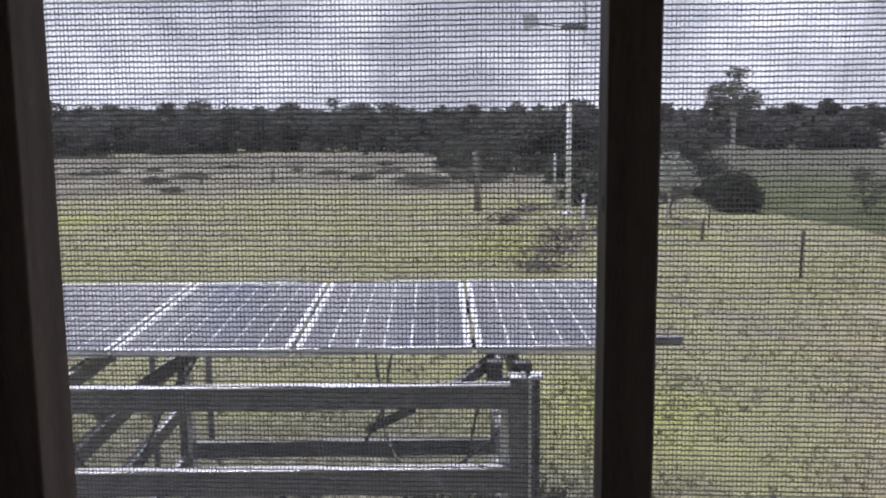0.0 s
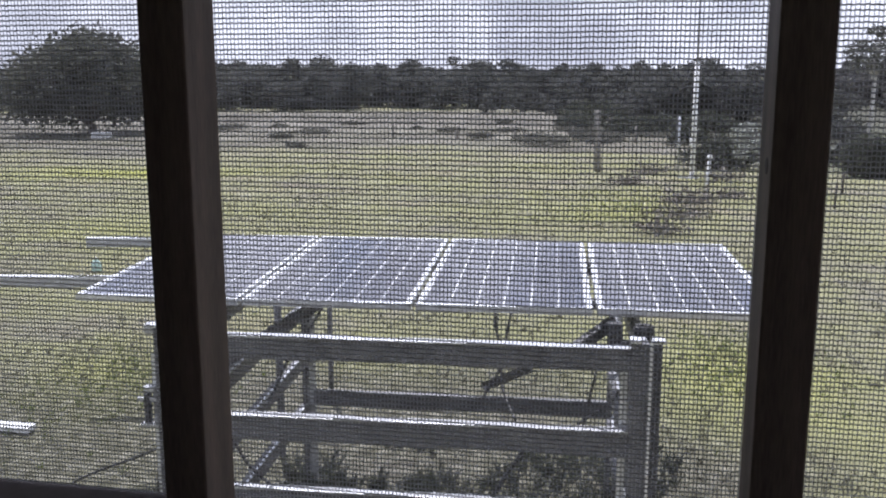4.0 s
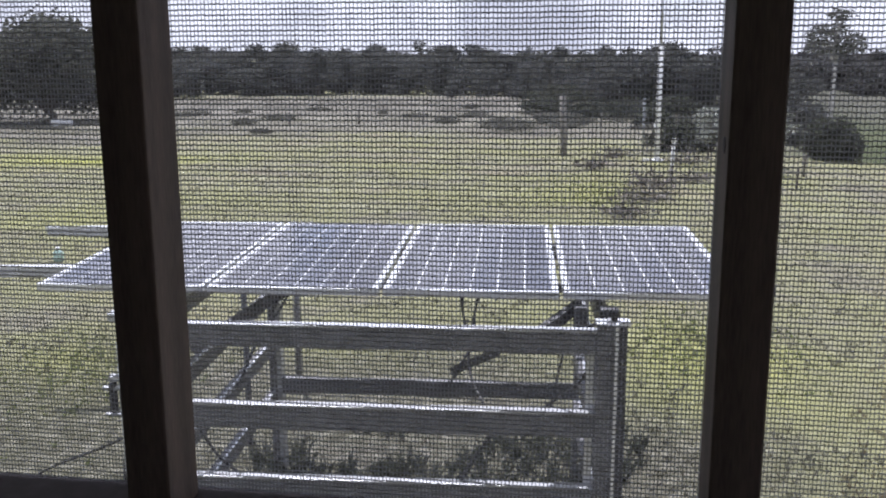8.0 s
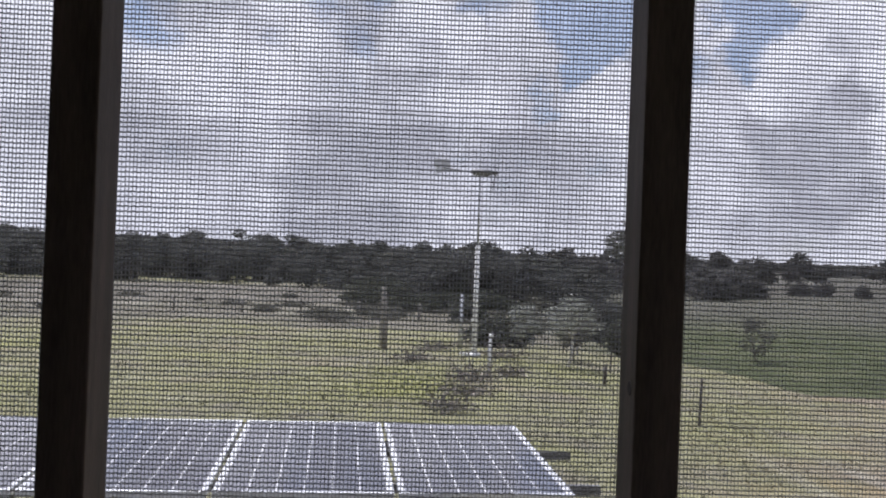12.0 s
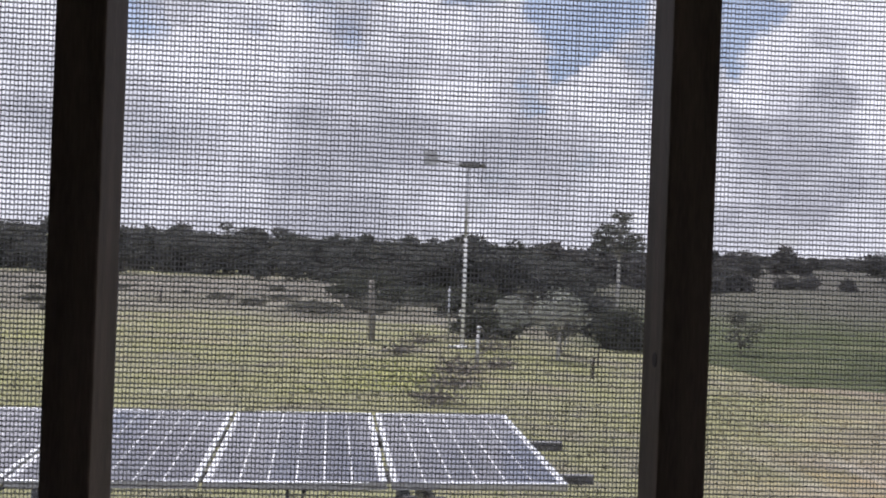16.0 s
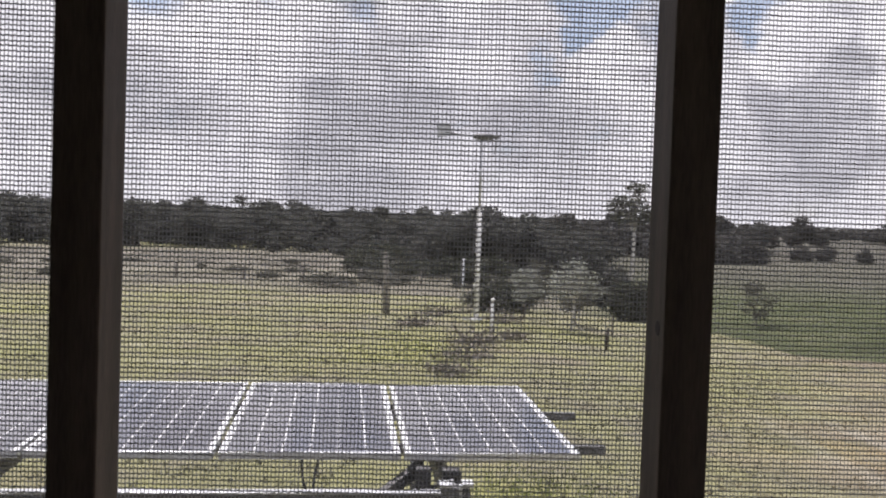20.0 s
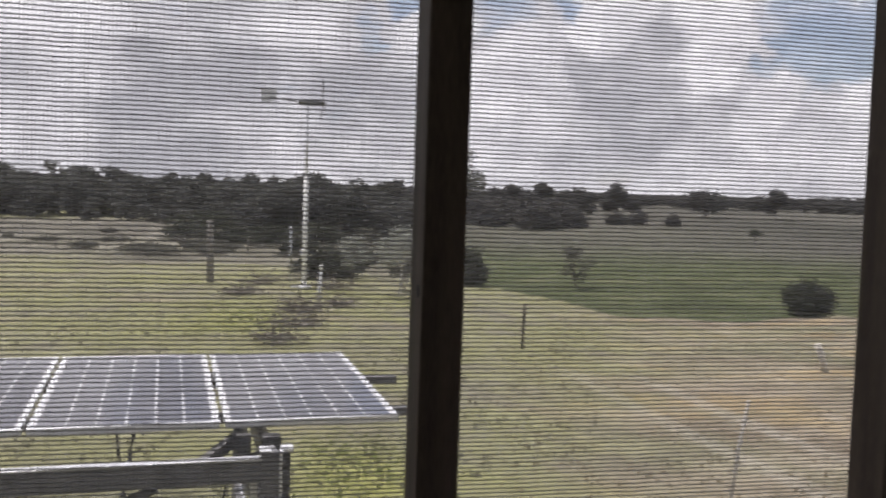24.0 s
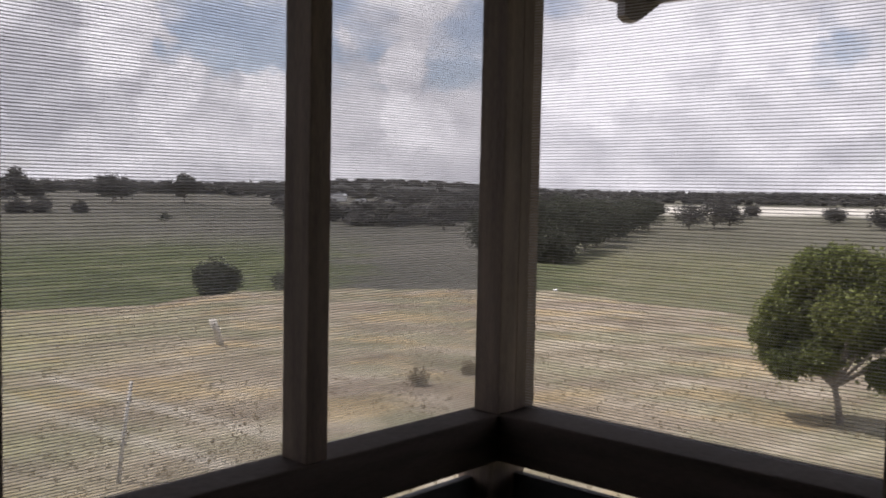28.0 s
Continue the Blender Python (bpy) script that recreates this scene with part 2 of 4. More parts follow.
GREEN_GRASS = material("green_weed_blades", (0.155, 0.185, 0.06), (0.26, 0.295, 0.11), 0.5, 0.7, bump=0, island=0.3, fine=4, translucent=0.3)
DRY_GRASS = material("dry_grass_blades", (0.20, 0.17, 0.105), (0.36, 0.305, 0.20), 0.35, 0.85, bump=0, island=0.3, fine=3, translucent=0.2)


def ground_material():
    m = bpy.data.materials.new("paddock_ground")
    m.use_nodes = True
    n, l = m.node_tree.nodes, m.node_tree.links
    bsdf = n["Principled BSDF"]
    bsdf.inputs["Roughness"].default_value = 0.95
    bsdf.inputs["Specular IOR Level"].default_value = 0.15
    geo = n.new("ShaderNodeNewGeometry")

    def noise_at(scale, detail=6.0, rough=0.6):
        t = n.new("ShaderNodeTexNoise")
        t.inputs["Scale"].default_value, t.inputs["Detail"].default_value, t.inputs["Roughness"].default_value = scale, detail, rough
        l.new(geo.outputs["Position"], t.inputs["Vector"])
        return t.outputs["Fac"]

    def ramp(fac, *stops):
        r = n.new("ShaderNodeValToRGB")
        while len(r.color_ramp.elements) < len(stops):
            r.color_ramp.elements.new(0.5)
        for e, (p, c) in zip(r.color_ramp.elements, stops):
            e.position, e.color = p, (*c, 1)
        l.new(fac, r.inputs[0])
        return r.outputs["Color"]

    def mix(fac, a, b):
        x = n.new("ShaderNodeMix")
        x.data_type = "RGBA"
        l.new(fac, x.inputs["Factor"])
        l.new(a, x.inputs["A"])
        l.new(b, x.inputs["B"])
        return x.outputs["Result"]

    mid, wide, fine = noise_at(0.55, 8, 0.65), noise_at(0.09, 5), noise_at(7.0, 6, 0.7)
    lawn = ramp(mid, (0.28, (0.135, 0.123, 0.088)), (0.42, (0.19, 0.181, 0.124)), (0.55, (0.202, 0.20, 0.106)), (0.72, (0.30, 0.294, 0.205)))
    along = n.new("ShaderNodeMapping")
    along.inputs["Rotation"].default_value = (0, 0, radians(-28))
    along.inputs["Scale"].default_value = (0.30, 0.75, 0.5)
    l.new(geo.outputs["Position"], along.inputs[0])
    streak = n.new("ShaderNodeTexNoise")
    streak.inputs["Scale"].default_value, streak.inputs["Detail"].default_value = 1.0, 7.0
    l.new(along.outputs[0], streak.inputs["Vector"])
    half = n.new("ShaderNodeMath")
    half.operation = "MULTIPLY_ADD"
    half.inputs[1].default_value = 0.5
    l.new(streak.outputs["Fac"], half.inputs[0])
    soft_mid = n.new("ShaderNodeMath")
    soft_mid.operation = "MULTIPLY"
    soft_mid.inputs[1].default_value = 0.5
    l.new(mid, soft_mid.inputs[0])
    l.new(soft_mid.outputs[0], half.inputs[2])
    tint = n.new("ShaderNodeMapRange")
    tint.inputs["From Min"].default_value, tint.inputs["From Max"].default_value = 0.44, 0.60
    tint.inputs["To Max"].default_value = 0.6
    l.new(noise_at(0.075, 6, 0.6), tint.inputs["Value"])
    dry = ramp(half.outputs[0], (0.32, (0.125, 0.107, 0.075)), (0.44, (0.20, 0.172, 0.12)), (0.53, (0.25, 0.218, 0.158)), (0.64, (0.345, 0.31, 0.235)))
    dry = mix(tint.outputs[0], dry, ramp(half.outputs[0], (0.32, (0.115, 0.085, 0.064)), (0.46, (0.185, 0.146, 0.112)), (0.64, (0.30, 0.252, 0.20))))
    # weedy grey-green patches, ochre seed heads and tussocks in the dry paddock
    weedy = n.new("ShaderNodeMapRange")
    weedy.inputs["From Min"].default_value, weedy.inputs["From Max"].default_value, weedy.inputs["To Max"].default_value = 0.48, 0.58, 0.85
    l.new(noise_at(0.21, 7, 0.66), weedy.inputs["Value"])
    dry = mix(weedy.outputs[0], dry, ramp(mid, (0.3, (0.115, 0.112, 0.066)), (0.5, (0.18, 0.172, 0.108)), (0.7, (0.27, 0.25, 0.17))))
    ochre = n.new("ShaderNodeMapRange")
    ochre.inputs["From Min"].default_value, ochre.inputs["From Max"].default_value, ochre.inputs["To Max"].default_value = 0.53, 0.62, 0.75
    l.new(noise_at(0.33, 6, 0.62), ochre.inputs["Value"])
    dry = mix(ochre.outputs[0], dry, ramp(mid, (0.3, (0.20, 0.150, 0.078)), (0.7, (0.36, 0.285, 0.165))))
    # two faint wheel tracks along the paddock
    place = n.new("ShaderNodeSeparateXYZ")
    l.new(geo.outputs["Position"], place.inputs[0])
    for line in (7.45, 8.85):
        off = n.new("ShaderNodeMath")
        off.operation = "SUBTRACT"
        l.new(place.outputs[0], off.inputs[0])
        off.inputs[1].default_value = line
        side = n.new("ShaderNodeMath")
        side.operation = "ABSOLUTE"
        l.new(off.outputs[0], side.inputs[0])
        band = n.new("ShaderNodeMapRange")
        band.inputs["From Min"].default_value, band.inputs["From Max"].default_value = 0.08, 0.30
        band.inputs["To Min"].default_value, band.inputs["To Max"].default_value = 0.75, 0.0
        l.new(side.outputs[0], band.inputs["Value"])
        broken = n.new("ShaderNodeMath")
        broken.operation = "MULTIPLY"
        l.new(band.outputs[0], broken.inputs[0])
        l.new(noise_at(0.8, 5, 0.6), broken.inputs[1])
        dry = mix(broken.outputs[0], dry, ramp(fine, (0.3, (0.30, 0.28, 0.235)), (0.7, (0.46, 0.435, 0.37))))
    green = ramp(wide, (0.3, (0.042, 0.050, 0.022)), (0.52, (0.064, 0.076, 0.033)), (0.66, (0.098, 0.104, 0.054)), (0.8, (0.15, 0.145, 0.09)))
    rough_band = noise_at(0.16, 8, 0.72)
    pale = ramp(rough_band, (0.36, (0.055, 0.052, 0.043)), (0.48, (0.115, 0.108, 0.09)), (0.56, (0.165, 0.155, 0.13)), (0.68, (0.26, 0.247, 0.21)))
    # bare littered ground, its tones darkened further for the panels' shadow
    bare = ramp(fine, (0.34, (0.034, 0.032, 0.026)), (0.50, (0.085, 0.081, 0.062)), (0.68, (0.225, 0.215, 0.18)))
    lush = n.new("ShaderNodeMapRange")
    lush.inputs["From Min"].default_value, lush.inputs["From Max"].default_value = 0.45, 0.60
    lush.inputs["To Max"].default_value = 0.85
    l.new(noise_at(0.17, 6, 0.6), lush.inputs["Value"])
    lawn = mix(lush.outputs[0], lawn, ramp(fine, (0.3, (0.152, 0.155, 0.070)), (0.7, (0.246, 0.246, 0.112))))
    worn = n.new("ShaderNodeMapRange")
    worn.inputs["From Min"].default_value, worn.inputs["From Max"].default_value = 0.54, 0.68
    worn.inputs["To Max"].default_value = 0.45
    l.new(noise_at(0.23, 5, 0.55), worn.inputs["Value"])
    lawn = mix(worn.outputs[0], lawn, ramp(mid, (0.3, (0.185, 0.145, 0.108)), (0.7, (0.27, 0.232, 0.18))))
    wet = n.new("ShaderNodeAttribute")
    wet.attribute_name = "lush"
    zone = n.new("ShaderNodeAttribute")
    zone.attribute_name = "zone"
    part_of = n.new("ShaderNodeSeparateColor")
    l.new(zone.outputs["Color"], part_of.inputs[0])
    c = mix(part_of.outputs[0], lawn, dry)
    c = mix(wet.outputs["Fac"], c, ramp(mid, (0.3, (0.19, 0.205, 0.04)), (0.7, (0.35, 0.355, 0.085))))
    c = mix(part_of.outputs[1], c, green)
    c = mix(part_of.outputs[2], c, pale)
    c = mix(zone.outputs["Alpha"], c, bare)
    far = n.new("ShaderNodeAttribute")
    far.attribute_name = "scrub"
    c = mix(ramp(far.outputs["Fac"], (0.0, (0, 0, 0)), (0.5, (1, 1, 1))), c, ramp(noise_at(0.012, 6), (0.4, (0.062, 0.060, 0.051)), (0.6, (0.098, 0.093, 0.08))))
    c = mix(ramp(far.outputs["Fac"], (0.5, (0, 0, 0)), (1.0, (1, 1, 1))), c, ramp(noise_at(0.012, 5), (0.4, (0.043, 0.044, 0.042)), (0.6, (0.06, 0.06, 0.057))))
    mown = n.new("ShaderNodeAttribute")
    mown.attribute_name = "stubble"
    c = mix(mown.outputs["Fac"], c, ramp(wide, (0.3, (0.40, 0.385, 0.335)), (0.7, (0.55, 0.53, 0.475))))
    speck = n.new("ShaderNodeMapRange")
    speck.inputs["From Min"].default_value, speck.inputs["From Max"].default_value = 0.32, 0.68
    speck.inputs["To Min"].default_value, speck.inputs["To Max"].default_value = 0.84, 1.16
    l.new(fine, speck.inputs["Value"])
    hsv = n.new("ShaderNodeHueSaturation")
    l.new(speck.outputs[0], hsv.inputs["Value"])
    l.new(c, hsv.inputs["Color"])
    l.new(hsv.outputs[0], bsdf.inputs["Base Color"])
    bp = n.new("ShaderNodeBump")
    bp.inputs["Strength"].default_value, bp.inputs["Distance"].default_value = 0.55, 0.10
    l.new(fine, bp.inputs["Height"])
    l.new(bp.outputs[0], bsdf.inputs["Normal"])
    return m


GROUND = ground_material()


# ---- building helpers ----
def thing(name, at, label, category, group="", turn=0.0):
    ob = new(name)
    ob.empty_display_size = 0.1
    ob.matrix_world = pose(*at, 0, 0, turn)
    return tagged(ob, label, category, group)


def mesh_of(name, bm, mat):
    me = bpy.data.meshes.new(name)
    bm.to_mesh(me)
    bm.free()
    me.materials.append(mat)
    return me


def part(name, bm, mat, parent, label=""):
    """One mesh under a thing, in the thing's own coordinates."""
    ob = new(name, mesh_of(name, bm, mat))
    ob.parent = parent
    return tagged(ob, label)


def solid(name, bm, mat, label, category, group="", kind=""):
    return tagged(new(name, mesh_of(name, bm, mat)), label, category, group, kind)


def add_box(bm, x0, x1, y0, y1, z0, z1, bevel=0.0):
    m = Matrix.Translation(((x0 + x1) / 2, (y0 + y1) / 2, (z0 + z1) / 2)) @ Matrix.Diagonal((x1 - x0, y1 - y0, z1 - z0, 1))
    made = bmesh.ops.create_cube(bm, size=1, matrix=m)
    if bevel:
        edges = list({e for v in made["verts"] for e in v.link_edges})
        bmesh.ops.bevel(bm, geom=edges, offset=bevel, segments=2, profile=0.6, affect="EDGES")
    return bm


def box(x0, x1, y0, y1, z0, z1, bevel=0.0):
    return add_box(bmesh.new(), x0, x1, y0, y1, z0, z1, bevel)


def add_tube(bm, points, radii, sides=8, cap=True):
    """A round bar along points, with a radius at each."""
    pts = [Vector(p) for p in points]
    radii = [radii] * len(pts) if isinstance(radii, (int, float)) else radii
    rings = []
    for i, p in enumerate(pts):
        way = (pts[min(i + 1, len(pts) - 1)] - pts[max(i - 1, 0)]).normalized()
        side = way.cross(Vector((0, 0, 1)) if abs(way.z) < 0.9 else Vector((1, 0, 0))).normalized()
        up = side.cross(way)
        rings.append([bm.verts.new(p + radii[i] * (side * math.cos(2 * math.pi * k / sides) + up * math.sin(2 * math.pi * k / sides))) for k in range(sides)])
    for a, c in zip(rings, rings[1:]):
        for k in range(sides):
            f = bm.faces.new((a[k], a[(k + 1) % sides], c[(k + 1) % sides], c[k]))
            f.smooth = sides > 5
    if cap:
        bm.faces.new(rings[0][::-1])
        bm.faces.new(rings[-1])
    return bm


def tube(points, radii, sides=8):
    bm = add_tube(bmesh.new(), points, radii, sides)
    bmesh.ops.recalc_face_normals(bm, faces=bm.faces)
    return bm


def add_bar(bm, a, c, wide, high):
    """A square-edged bar from a to c."""
    a, c = Vector(a), Vector(c)
    way = (c - a).normalized()
    side = way.cross(Vector((0, 0, 1)) if abs(way.z) < 0.95 else Vector((0, 1, 0))).normalized() * wide / 2
    up = side.cross(way).normalized() * high / 2
    v = [bm.verts.new(p + s * side + u * up) for p in (a, c) for s, u in ((-1, -1), (1, -1), (1, 1), (-1, 1))]
    for q in ((0, 1, 2, 3), (7, 6, 5, 4), (0, 4, 5, 1), (1, 5, 6, 2), (2, 6, 7, 3), (3, 7, 4, 0)):
        bm.faces.new([v[i] for i in q])
    bmesh.ops.recalc_face_normals(bm, faces=bm.faces)
    return bm


def bar(a, c, wide, high):
    return add_bar(bmesh.new(), a, c, wide, high)


EYE = 3.4


def curve(x, points):
    """Smooth interpolation through (x, y) pairs."""
    if x <= points[0][0]:
        return points[0][1]
    for (a, u), (b, v) in zip(points, points[1:]):
        if x < b:
            k = (x - a) / (b - a)
            return u + (v - u) * k
    return points[-1][1]


CREST = [(-101.6, 32), (-73.2, 35), (-66.1, 40), (-56.0, 45), (-44.9, 45), (-36.8, 42), (-31.7, 37), (-24.6, 37), (-15.5, 46), (-9.4, 45), (-0.3, 45)]
LAWN_SIDE = [(0, -3.4), (8, -3.4), (20, -3.45), (36, -3.88), (60, -5.0), (90, -5.3), (150, -5.6), (250, -4.6), (400, -2.5), (800, -1), (2000, 2), (4000, 10)]
VALLEY_SIDE = [(0, -3.4), (8, -3.4), (20, -3.75), (30, -4.15), (42, -4.75), (48, -5.8), (55, -7.2), (75, -10), (110, -13), (130, -13.5), (200, -13), (300, -11),
               (450, -7.5), (700, -5.2), (1200, -4), (2500, 3), (4000, 8)]


def ground_height(x, y):
    """Height of the ground: a lawn that falls gently away, and a dry paddock that ends in a crest above a green valley."""
    r = math.hypot(x - 0.5, y)
    a = math.degrees(math.atan2(0.5 - x, y)) if r > 1e-6 else 0.0
    k = min(1.0, max(0.0, (a + 17) / 12)) if a < 100 else 1.0
    if a < -110:
        k = min(1.0, (-110 - a) / 40)
    k = k * k * (3 - 2 * k)
    low = curve(r * 42 / curve(a, CREST), VALLEY_SIDE)
    high = curve(r, LAWN_SIDE)
    far = min(1.0, max(0.0, (r - 900) / 1500))
    ridge = 24 * math.exp(-((a + 45) / 8) ** 2) + 5 * math.exp(-((a + 72) / 14) ** 2) + 10 * math.exp(-((a - 22) / 14) ** 2)
    bumps = 0.0 if r < 6 else min(1, (r - 6) / 30) * (0.10 * math.sin(x * 0.31 + 1.3) * math.sin(y * 0.27) + 0.06 * math.sin(x * 0.9) * math.sin(y * 0.8 + 2))
    return EYE + k * high + (1 - k) * low + far * ridge + bumps



def at_ground(x, y, sink=0.0):
    return (x, y, ground_height(x, y) - sink)


# ---- ground: one sheet to the horizon ----
def smooth_step(a, c, x):
    k = min(1.0, max(0.0, (x - a) / (c - a)))
    return k * k * (3 - 2 * k)


# fresh green patches: place, half widths, strength
LUSH = [(2.1, 9.6, 1.1, 1.8, 0.36), (0.6, 24.8, 1.9, 3.2, 0.36), (-4.8, 8.1, 1.0, 1.6, 0.55), (-2.2, 9.4, 1.2, 1.0, 0.4), (-20.5, 34.5, 5.0, 4.0, 0.85), (-11.0, 17.6, 1.8, 1.6, 0.3)]


def build_ground():
    angles = np.radians(np.concatenate([np.arange(-100, 60, 0.7), np.arange(60, 260, 5)]))
    radii = [0.0]
    step = 0.8
    while radii[-1] < 4200:
        radii.append(radii[-1] + step)
        step *= 1.012 if radii[-1] < 60 else 1.06
    verts, zones, scrub, lush, stubble = [], [], [], [], []
    for r in radii[1:]:
        for a in angles:
            x, y = 0.5 - r * math.sin(a), r * math.cos(a)
            verts.append((x, y, ground_height(x, y)))
            deg = math.degrees(a)
            crest = curve(deg, CREST)
            wob = 3.0 * noise.noise((x * 0.12, y * 0.12, 0.3)) + 1.2 * noise.noise((x * 0.5, y * 0.5, 7.0))
            right = 1 - smooth_step(-35, -18, deg + 2.5 * wob - 0.12 * max(0, 30 - r))
            beyond = smooth_step(crest - 1.5, crest + 2.5, r + 0.5 * wob) * (1 - smooth_step(-14, -9, deg))
            pale = smooth_step(56 if deg > -3 else 42, 67 if deg > -3 else 54, r + 3.5 * wob) * smooth_step(-15, -7, deg) * (1 - smooth_step(135, 160, r))
            pale *= 0.80 + 0.12 * smooth_step(82, 96, r + 3 * wob)
            # lighter grass on the near end of the valley's far slope
            pale = max(pale, 0.35 * smooth_step(170, 240, r) * (1 - smooth_step(280, 340, r)) * smooth_step(-36, -24, deg + wob) * (1 - smooth_step(-14, -9, deg)))
            stubble.append(0.0)
            if deg < -58:
                stubble[-1] = (0.95 * smooth_step(400, 440, r + 6 * wob) * (1 - smooth_step(560, 640, r)))
            # bare patch round the stand; its dark colour also carries panel shade
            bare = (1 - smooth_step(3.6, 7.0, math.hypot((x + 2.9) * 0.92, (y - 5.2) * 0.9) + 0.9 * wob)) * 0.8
            lush.append(min(0.9, sum(k * math.exp(-(((x - px) / sx) ** 2 + ((y - py) / sy) ** 2)) for px, py, sx, sy, k in LUSH) * (1 + 0.4 * wob)))
            beyond *= 1 - 0.28 * (1 - smooth_step(-60, -53, deg + wob))
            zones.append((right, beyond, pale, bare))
            scrub.append((1 - pale) * (1 - stubble[-1]) * max(smooth_step(800, 1100, r), beyond * 0.45 * smooth_step(170, 260, r + 5 * wob),
                         beyond * 0.46 * smooth_step(62, 90, r + 5 * wob) * smooth_step(-56, -50, deg) * (1 - smooth_step(-45, -40, deg + wob))))
    n = len(angles)
    faces = []
    for i in range(len(radii) - 2):
        for j in range(n):
            k = (j + 1) % n
            faces.append((i * n + j, i * n + k, (i + 1) * n + k, (i + 1) * n + j))
    verts.append((0.5, 0, ground_height(0.5, 0)))
    zones.append((0, 0, 0, 0.5))
    scrub.append(0.0)
    lush.append(0.0)
    stubble.append(0.0)
    faces += [(len(verts) - 1, (j + 1) % n, j) for j in range(n)]
    me = bpy.data.meshes.new("ground")
    me.from_pydata(verts, [], faces)
    layer = me.attributes.new("zone", "FLOAT_COLOR", "POINT")
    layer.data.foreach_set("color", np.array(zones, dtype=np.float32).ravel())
    layer = me.attributes.new("lush", "FLOAT", "POINT")
    layer.data.foreach_set("value", np.array(lush, dtype=np.float32))
    layer = me.attributes.new("stubble", "FLOAT", "POINT")
    layer.data.foreach_set("value", np.array(stubble, dtype=np.float32))
    layer = me.attributes.new("scrub", "FLOAT", "POINT")
    layer.data.foreach_set("value", np.array(scrub, dtype=np.float32))
    me.materials.append(GROUND)
    me.shade_smooth()
    tagged(new("ground", me), "dry grassy paddock falling to a green valley and low hills", "ground", kind="structure")


build_ground()

# ---- screened verandah ----
DECK, SILL, PLATE = EYE - 1.50, EYE - 0.501, EYE + 0.86
POST_DEPTH = 0.070
# inner edge along the front wall and width of each post
FRONT_POSTS = [(-1.640, 0.048), (-1.073, 0.048), (-0.506, 0.048), (0.061, 0.048), (0.654, 0.048), (1.256, 0.048), (1.826, 0.048)]
CORNER_X, CORNER_W = 2.367, 0.132
SIDE_POSTS = [-0.842, -1.425, -2.025, -2.625]
BACK_Y, LEFT_X = -3.4, -2.30


def post(x0, x1, y0, y1, label):
    p = thing("verandah_post", ((x0 + x1) / 2, (y0 + y1) / 2, SILL), label, "post", "verandah wall posts")
    hx, hy = (x1 - x0) / 2, (y1 - y0) / 2
    part("stud", box(-hx, hx, -hy, hy, 0, PLATE - SILL, 0.0025), TIMBER, p)
    return p


for x0, w in FRONT_POSTS:
    post(x0, x0 + w, 0, POST_DEPTH, "dark brown stained timber post standing on the verandah rail")
knot_post = [o for o in bpy.data.objects if o.name.startswith("verandah_post")][4]
part("knot", tube([(-0.0235, -0.012, EYE - 0.10 - SILL), (-0.0246, -0.012, EYE - 0.10 - SILL)], [0.009, 0.007], 10), DARK_POST, knot_post, "dark knot in the timber")
corner = thing("corner_post", (CORNER_X, 0, SILL), "brown stained corner post of two joined timbers", "post")
part("stud", box(0, 0.058, 0, POST_DEPTH, 0, PLATE - SILL, 0.0025), TIMBER, corner)
part("stud", box(0.061, CORNER_W, 0.002, POST_DEPTH + 0.02, 0, PLATE - SILL, 0.0025), TIMBER, corner)
for y0 in SIDE_POSTS:
    post(CORNER_X, CORNER_X + 0.085, y0, y0 + 0.048, "brown stained timber post on the side rail")

front_rail = thing("front_rail", (0, 0, SILL), "dark brown timber sill rail under the front screens", "rail")
part("rail_board", box(LEFT_X, CORNER_X - 0.002, -0.003, 0.089, -0.104, 0, 0.004), RAIL_TIMBER, front_rail)
side_rail = thing("side_rail", (CORNER_X, 0, SILL), "dark brown timber sill rail under the side screens", "rail")
part("rail_board", box(0, CORNER_W, BACK_Y, 0.089, -0.104, 0, 0.004), RAIL_TIMBER, side_rail)
top_plate = thing("top_plate", (0, 0, PLATE), "dark brown timber plate above the screens", "beam")
part("beam", box(LEFT_X, CORNER_X + CORNER_W, 0, POST_DEPTH + 0.02, 0, 0.12, 0.003), RAIL_TIMBER, top_plate)
part("beam", box(CORNER_X, CORNER_X + 0.09, BACK_Y, -0.003, 0, 0.12, 0.003), RAIL_TIMBER, top_plate)

wall_front = tagged(new("wall_front"), "dark horizontal boards with open gaps below the front rail", "wall", kind="structure")
wall_side = tagged(new("wall_side"), "dark horizontal boards with open gaps below the side rail", "wall", kind="structure")
z = SILL - 0.104 - 0.038
while z - 0.14 > DECK - 0.1:
    part("board", box(LEFT_X, CORNER_X - 0.03, 0.045, 0.066, z - 0.14, z, 0.002), BOARD, wall_front)
    part("board", box(CORNER_X + 0.06, CORNER_X + 0.082, BACK_Y, 0.0, z - 0.14, z, 0.002), BOARD, wall_side)
    z -= 0.158
for x0 in (-1.65, -0.5, 0.65, 1.80):
    part("lower_stud", box(x0, x0 + 0.048, -0.002, 0.043, DECK, SILL - 0.105), TIMBER, wall_front)
for y0 in (-0.815, -2.015):
    part("lower_stud", box(CORNER_X + 0.01, CORNER_X + 0.058, y0, y0 + 0.048, DECK, SILL - 0.105), TIMBER, wall_side)
part("lower_stud", box(CORNER_X - 0.028, CORNER_X + 0.10, 0.002, 0.088, DECK, SILL - 0.105), TIMBER, wall_front)

